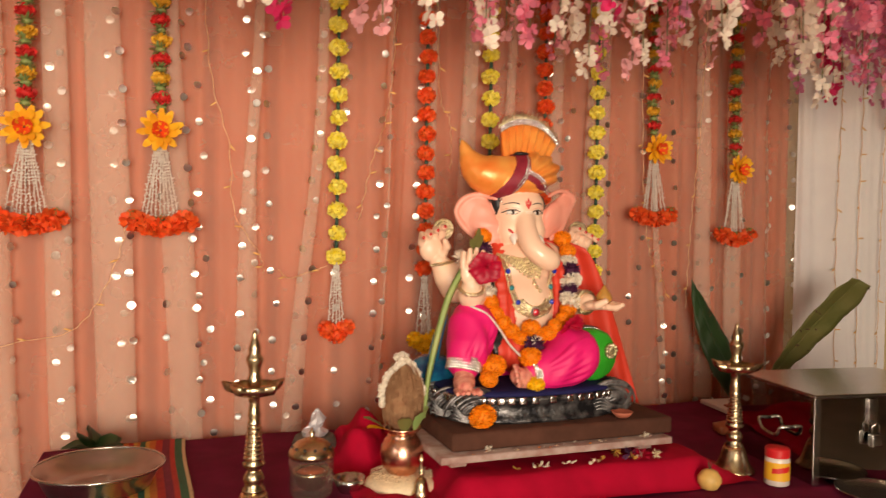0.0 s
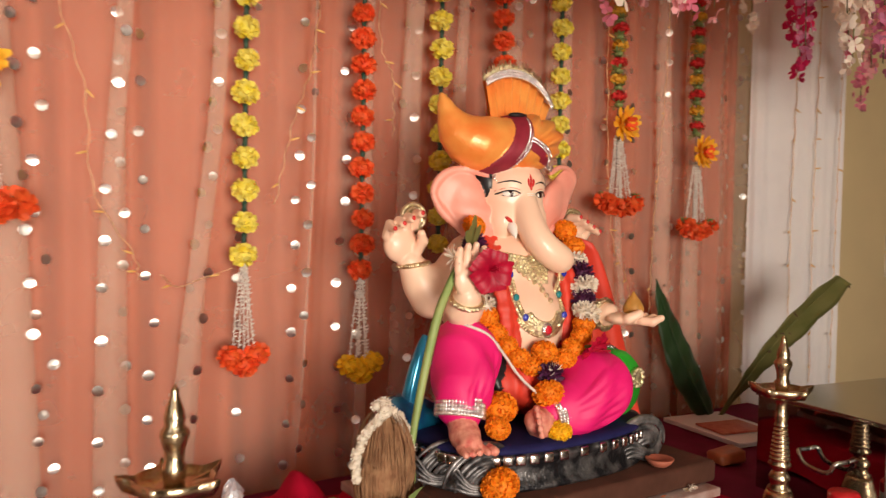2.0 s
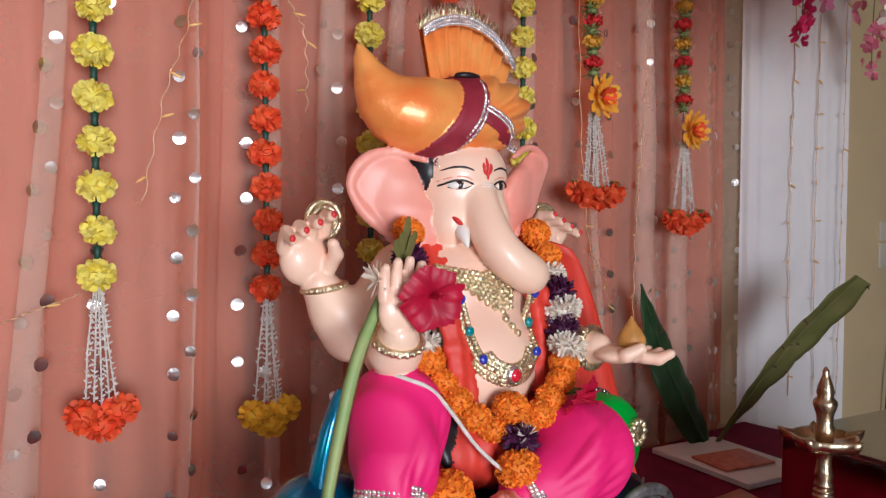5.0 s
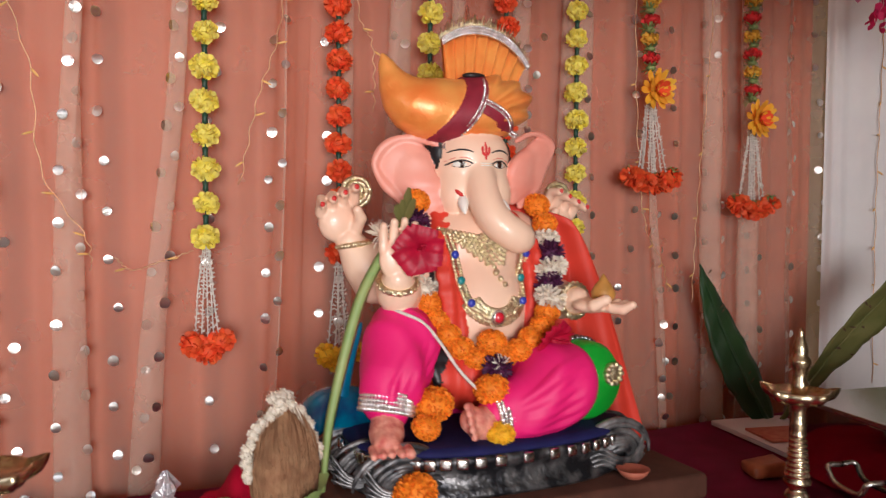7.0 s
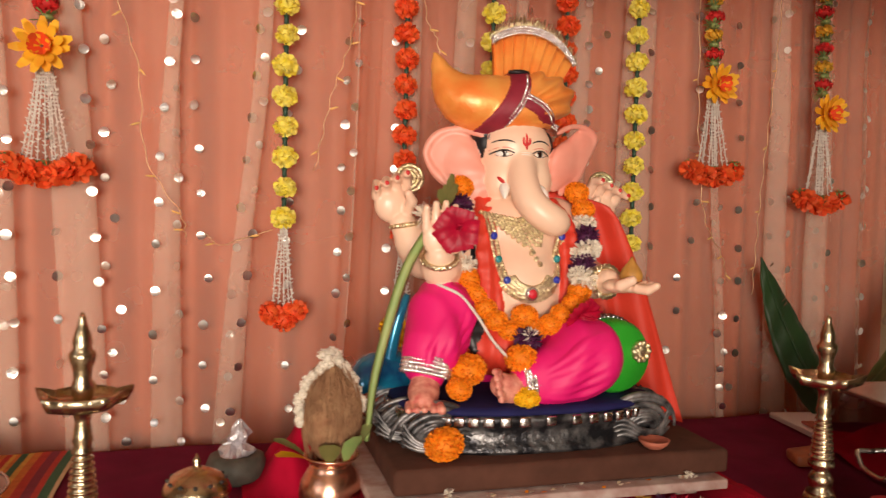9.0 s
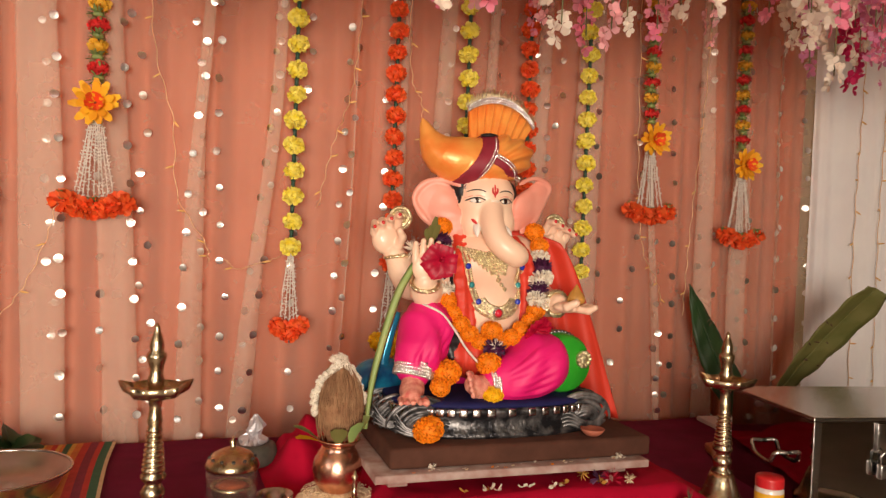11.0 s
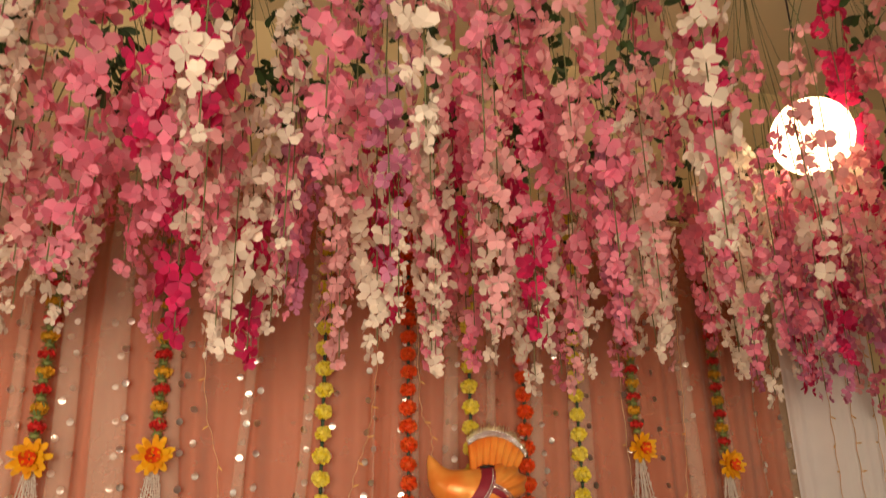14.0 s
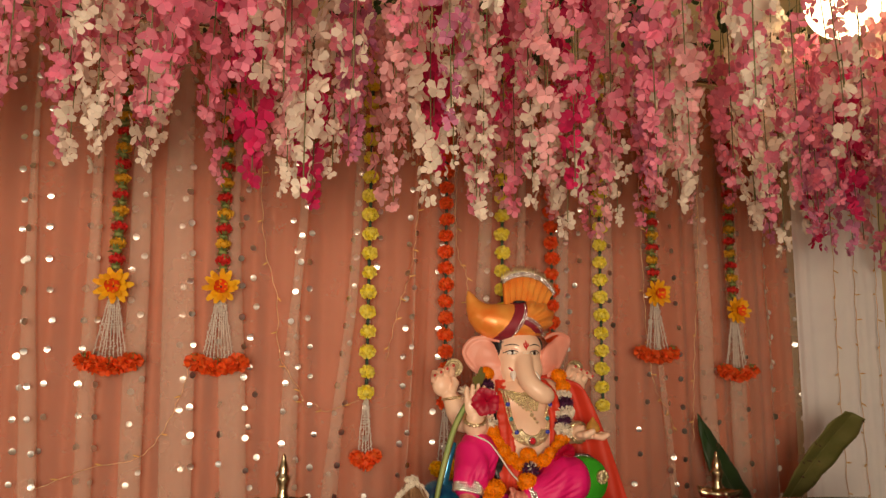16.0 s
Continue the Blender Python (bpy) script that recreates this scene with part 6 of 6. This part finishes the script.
part("bowl", Kit().lathe([(0.015, 0.008), (0.03, 0.018), (0.04, 0.045), (0.041, 0.052), (0.038, 0.052), (0.02, 0.03), (0.002, 0.026)], seg=28), BRASS, jar, "small inner brass bowl")
part("powder", Kit().lathe([(0.034, 0.045), (0.026, 0.052), (0.012, 0.054), (0.001, 0.054)], seg=24, wobble=0.05), EMBER, jar, "orange powder heap")

bowl = part("steel_bowl", Kit().lathe([(0.018, 0.0), (0.022, 0.002), (0.032, 0.02), (0.036, 0.034), (0.034, 0.034), (0.028, 0.02), (0.002, 0.005)], seg=28), STEEL)
bowl.location = (0.568, 1.545, TABLE + 0.001)
tagged(bowl, "small stainless steel bowl beside the incense jar", "bowl")

gp = thing("stone_pot", (0.548, 1.85, TABLE + 0.001), "squat grey stone pot holding crumpled foil", "pot")
part("body", Kit().lathe([(0.045, 0.0), (0.055, 0.012), (0.057, 0.03), (0.05, 0.047), (0.04, 0.052), (0.03, 0.048), (0.002, 0.046)], seg=28, wobble=0.02), GREYPOT, gp)
k = Kit()
rows = []
for i, (r, z) in enumerate(((0.03, 0.045), (0.026, 0.06), (0.014, 0.07), (0.02, 0.085), (0.012, 0.1), (0.004, 0.112))):
    rows.append([(r * (1 + 0.35 * math.sin(4 * a + 2 * i)) * math.cos(a) + 0.006 * (i > 2), r * (1 + 0.3 * math.cos(3 * a + i)) * math.sin(a), z + 0.004 * math.sin(5 * a)) for a in (TAU * j / 20 for j in range(20))])
part("foil", k.grid(rows, 0, True, True), FOIL, gp, "crumpled clear foil twist", smooth=False)

# ---- striped runner, steel tray and leaves ----
k = Kit()
edges = [0.03, 0.044, 0.062, 0.07, 0.084, 0.098, 0.11, 0.118, 0.126, 0.14, 0.15, 0.165, 0.182, 0.2, 0.212, 0.23, 0.238]
cols = [0, 1, 0, 4, 3, 5, 4, 3, 1, 4, 3, 5, 2, 5, 1, 0]
ys = steps(1.15, 2.074, 40)
for i, c in enumerate(cols):
    for a, b in zip(ys, ys[1:]):
        f = lambda x, y: (x + 0.004 * math.sin(9 * y) + 0.06 * (1.9 - y) * 0.08, y, TABLE + 0.0055 + 0.0015 * math.sin(30 * x + 7 * y))
        k.add([f(edges[i], a), f(edges[i + 1], a), f(edges[i + 1], b), f(edges[i], b)], [(0, 1, 2, 3)], c)
rn = part("striped_runner", k, STRIPES)
tagged(rn, "woven striped runner in orange, green, yellow and cream", "runner")
tray = thing("steel_pan", (0.05, 1.715, TABLE + 0.007), "wide shallow stainless steel pan with rolled rim", "pan")
part("body", Kit().lathe([(0.09, 0.0), (0.105, 0.004), (0.118, 0.03), (0.13, 0.05), (0.134, 0.051), (0.128, 0.046), (0.112, 0.03), (0.1, 0.012), (0.05, 0.01), (0.002, 0.01)], seg=56), DULL_STEEL, tray)
part("rim", Kit().tube([(0.134 * math.cos(TAU * i / 56), 0.134 * math.sin(TAU * i / 56), 0.0515) for i in range(57)], 0.003, 0, 8), STEEL, tray)
lf = thing("dark_leaves", (0.0, 2.03, TABLE + 0.004), "bundle of dark green leaves at the table's back corner", "leaf")
for i in range(9):
    a = -0.6 + i * 0.5
    part("leaf", Kit().petal((-0.06 + 0.018 * i, -0.01, 0.012), (math.cos(a), -0.3 * math.sin(a), 0.3 + 0.15 * math.sin(3 * i)), (0.1, 1, 0.4), 0.085, 0.04, -0.35), BANANA_DK, lf)

# ---- banana leaves, papers, box ----


def banana_leaf(base, tip, width, mt, label, fold, edge, pointed=False):
    b, t = Vector(base), Vector(tip)
    lf = thing("banana_leaf", b, label, "leaf", "upright banana leaves")
    ax = t - b
    side = ax.cross(Vector((0, 1, 0))).normalized()
    up = side.cross(ax).normalized()
    k = Kit()
    rows = []
    rrl = random.Random(int(width * 1000))
    for i in range(37):
        u = i / 36
        w = width * (0.16 + 0.84 * math.sin(min(1, max(0, (u - 0.1) / 0.62)) * math.pi / 2)) * (1 if u < 0.9 else 1 - 3.0 * (u - 0.9)) * (1 + 0.05 * rrl.uniform(-1, 1))
        if pointed:
            w = width * (0.14 * (1 - u) + math.sin(math.pi * min(1.0, 0.04 + 0.96 * u) ** 0.75) ** 0.85 + 0.01) * (1 + 0.03 * rrl.uniform(-1, 1))
        c = ax * u + up * (0.03 * math.sin(u * 2.6))
        rows.append([c + side * (w * s_) + up * (fold * w * abs(s_) + 0.002 * math.sin(33 * u + 8 * s_)) for s_ in (-0.5, -0.36, -0.22, -0.09, 0, 0.09, 0.22, 0.36, 0.5)])
    k.grid(rows)
    bl = part("blade", k, mt, lf)
    bl.modifiers.new("thickness", "SOLIDIFY").thickness = 0.0015
    part("midrib", Kit().tube([ax * (i / 20) + up * (0.03 * math.sin(i / 20 * 2.6) - 0.002) for i in range(21)], [0.006 - 0.0002 * i for i in range(21)], 0, 7), mt, lf, "thick leaf midrib")
    for s_ in range(9):
        k = Kit()
        u = rrl.uniform(0.1, 0.98)
        sgn = rrl.choice((-0.48, 0.46, 0.2, -0.2))
        c = ax * u + up * (0.03 * math.sin(u * 2.6) - 0.004 + fold * width * abs(sgn)) + side * (width * 0.8 * sgn * min(1, u * 1.5))
        k.petal(c, side * rrl.choice((-1, 1)) + ax.normalized() * 0.4, ax, rrl.uniform(0.008, 0.02), 0.005, 0.1)
        part("torn_edge", k, edge, lf, "brown dried tear")
    return lf


banana_leaf((2.085, 1.99, TABLE + 0.003), (2.235, 1.7, 0.912), 0.115, BANANA, "upright olive green banana leaf with torn brown edges", -0.25, DRYLEAF)
banana_leaf((2.06, 2.0, TABLE + 0.003), (1.858, 2.03, 0.9), 0.1, BANANA_DK, "dark green pointed banana leaf leaning towards the curtain", 0.12, DRYLEAF, True)

pp = thing("paper_stack", (1.99, 1.885, TABLE + 0.003), "stack of white paper sheets on the maroon cloth", "paper")
for i in range(5):
    p = part("sheet", Kit().box((-0.105, -0.145, 0.0025 * i), (0.105, 0.145, 0.0025 * i + 0.002), 0, 0.0006), PAPER, pp)
    p.rotation_euler = (0, 0, radians(-8 + 1.6 * math.sin(3 * i)))
cd = part("printed_card", Kit().box((-0.075, -0.055, 0), (0.075, 0.055, 0.006), 0, 0.001), REDPRINT)
cd.matrix_world = pose(1.975, 1.865, TABLE + 0.0165, 0, 0, -12)
tagged(cd, "dark red printed card booklet on the white papers", "booklet")
k = Kit().box((-0.04, -0.03, 0), (0.04, 0.03, 0.03), 0, 0.008)
k.v = [(x + 0.004 * math.sin(90 * y), y + 0.003 * math.sin(80 * z), z * (1 + 0.15 * math.sin(60 * x))) for x, y, z in k.v]
pk = part("foil_packet", k, RUST)
pk.matrix_world = pose(1.735, 1.7, TABLE + 0.003, 0, 0, -10)
tagged(pk, "small crumpled rust-orange packet on the maroon cloth", "packet")

box = thing("steel_box", (1.6, 1.26, TABLE + 0.002), "polished stainless steel collection box with side handle", "box")
part("body", Kit().box((0.0, 0.0, 0.0), (0.42, 0.3, 0.204), 0, 0.0015), MIRROR_STEEL, box, smooth=False)
part("top_plate", Kit().box((-0.004, -0.004, 0.205), (0.424, 0.304, 0.213), 0, 0.0015), STEEL, box, "brushed steel lid plate", smooth=False)
part("corner_strip", Kit().box((-0.003, -0.003, 0.0), (0.014, 0.0, 0.204), 0, 0.001), STEEL, box, smooth=False)
part("handle", Kit().tube(spline([(-0.002, 0.17, 0.12), (-0.028, 0.168, 0.12), (-0.03, 0.15, 0.098), (-0.03, 0.1, 0.094), (-0.028, 0.083, 0.116), (-0.002, 0.08, 0.118)], 20), 0.005, 0, 10), STEEL, box, "steel drop handle")
part("hasp", Kit().box((0.14, -0.006, 0.14), (0.165, -0.001, 0.2), 0, 0.001), STEEL, box, "steel hasp")
pl = part("padlock", Kit().box((0.138, -0.022, 0.09), (0.168, -0.007, 0.12), 0, 0.003), STEEL, box, "small steel padlock")
part("shackle", Kit().tube([(0.144, -0.014, 0.118), (0.144, -0.014, 0.138), (0.153, -0.014, 0.146), (0.162, -0.014, 0.138), (0.162, -0.014, 0.118)], 0.0025, 0, 8), STEEL, pl)
box.rotation_euler = (0, 0, radians(-8))

jr = thing("powder_jar", (1.53, 1.298, TABLE + 0.002), "small white plastic jar with red lid and yellow label", "jar")
part("body", Kit().lathe([(0.024, 0.0), (0.028, 0.003), (0.028, 0.062), (0.024, 0.068)], seg=28), POWDER, jr)
part("lid", Kit().lathe([(0.027, 0.066), (0.028, 0.068)] + [(0.0275 + 0.0006 * (i % 2), 0.069 + 0.0015 * i) for i in range(11)] + [(0.026, 0.087), (0.002, 0.088)], seg=28), REDLID, jr, "red ribbed plastic lid")
lb = Kit()
lb.grid([[(0.0285 * math.cos(a), 0.0285 * math.sin(a), z) for a in steps(radians(150), radians(330), 18)] for z in (0.014, 0.056)])
label = part("paper_label", lb, LABEL, jr, "yellow paper label with red printed bar")
lb = Kit()
lb.grid([[(0.0289 * math.cos(a), 0.0289 * math.sin(a), z + 0.004 * (a - 4)) for a in steps(radians(205), radians(290), 10)] for z in (0.032, 0.044)])
part("printed_bar", lb, REDPAINT, label)

fr = thing("round_fruit", (1.352, 1.315, TABLE + 0.001), "small round pale yellow bulb with dry stalks", "fruit")
part("rind", Kit().lathe([(0.004, 0.0), (0.018, 0.004), (0.026, 0.018), (0.026, 0.03), (0.018, 0.042), (0.008, 0.047), (0.001, 0.048)], seg=24, wobble=0.03), FRUIT, fr)
k = Kit()
for i in range(7):
    d3 = Vector((rr.uniform(-0.5, 0.5), rr.uniform(-0.5, 0.5), 1)).normalized()
    k.tube([(0, 0, 0.045), Vector((0, 0, 0.045)) + d3 * 0.012, Vector((0, 0, 0.045)) + d3 * rr.uniform(0.018, 0.03)], [0.0012, 0.0008, 0.0003], 0, 4)
part("stalks", k, DRYLEAF, fr, "thin dry stalks")
pt = part("steel_plate", Kit().lathe([(0.06, 0.0), (0.075, 0.003), (0.085, 0.014), (0.088, 0.015), (0.078, 0.007), (0.05, 0.004), (0.002, 0.004)], seg=40), STEEL)
pt.location = (1.69, 1.165, TABLE + 0.001)
tagged(pt, "round stainless steel plate before the steel box", "plate")

# ---- switches and cord on the wall ----
for z, h in ((1.0, 0.075), (0.9, 0.105)):
    sw = thing("wall_switch", (3.72, Y1, z), "cream plastic wall socket plate", "socket", "wall sockets")
    part("plate", Kit().box((-0.085, -0.012, -h / 2), (0.085, 0, h / 2), 0, 0.003), SWITCH, sw)
    for dx in (-0.03, 0.0, 0.03):
        part("rocker", Kit().box((dx - 0.01, -0.017, -0.015), (dx + 0.01, -0.012, 0.015), 0, 0.002), SWITCH, sw)
cb = thing("power_cord", (3.72, Y1, 0.9), "black power cord hanging from the wall socket", "cord")
part("plug", Kit().box((-0.015, -0.05, -0.02), (0.015, -0.013, 0.02), 0, 0.004), DARK, cb)
part("cable", Kit().tube(spline([(0, -0.045, -0.01), (0.03, -0.04, -0.12), (0.01, -0.03, -0.3), (-0.03, -0.03, -0.5), (-0.05, -0.02, -0.88)], 24), 0.004, 0, 7), DARK, cb)
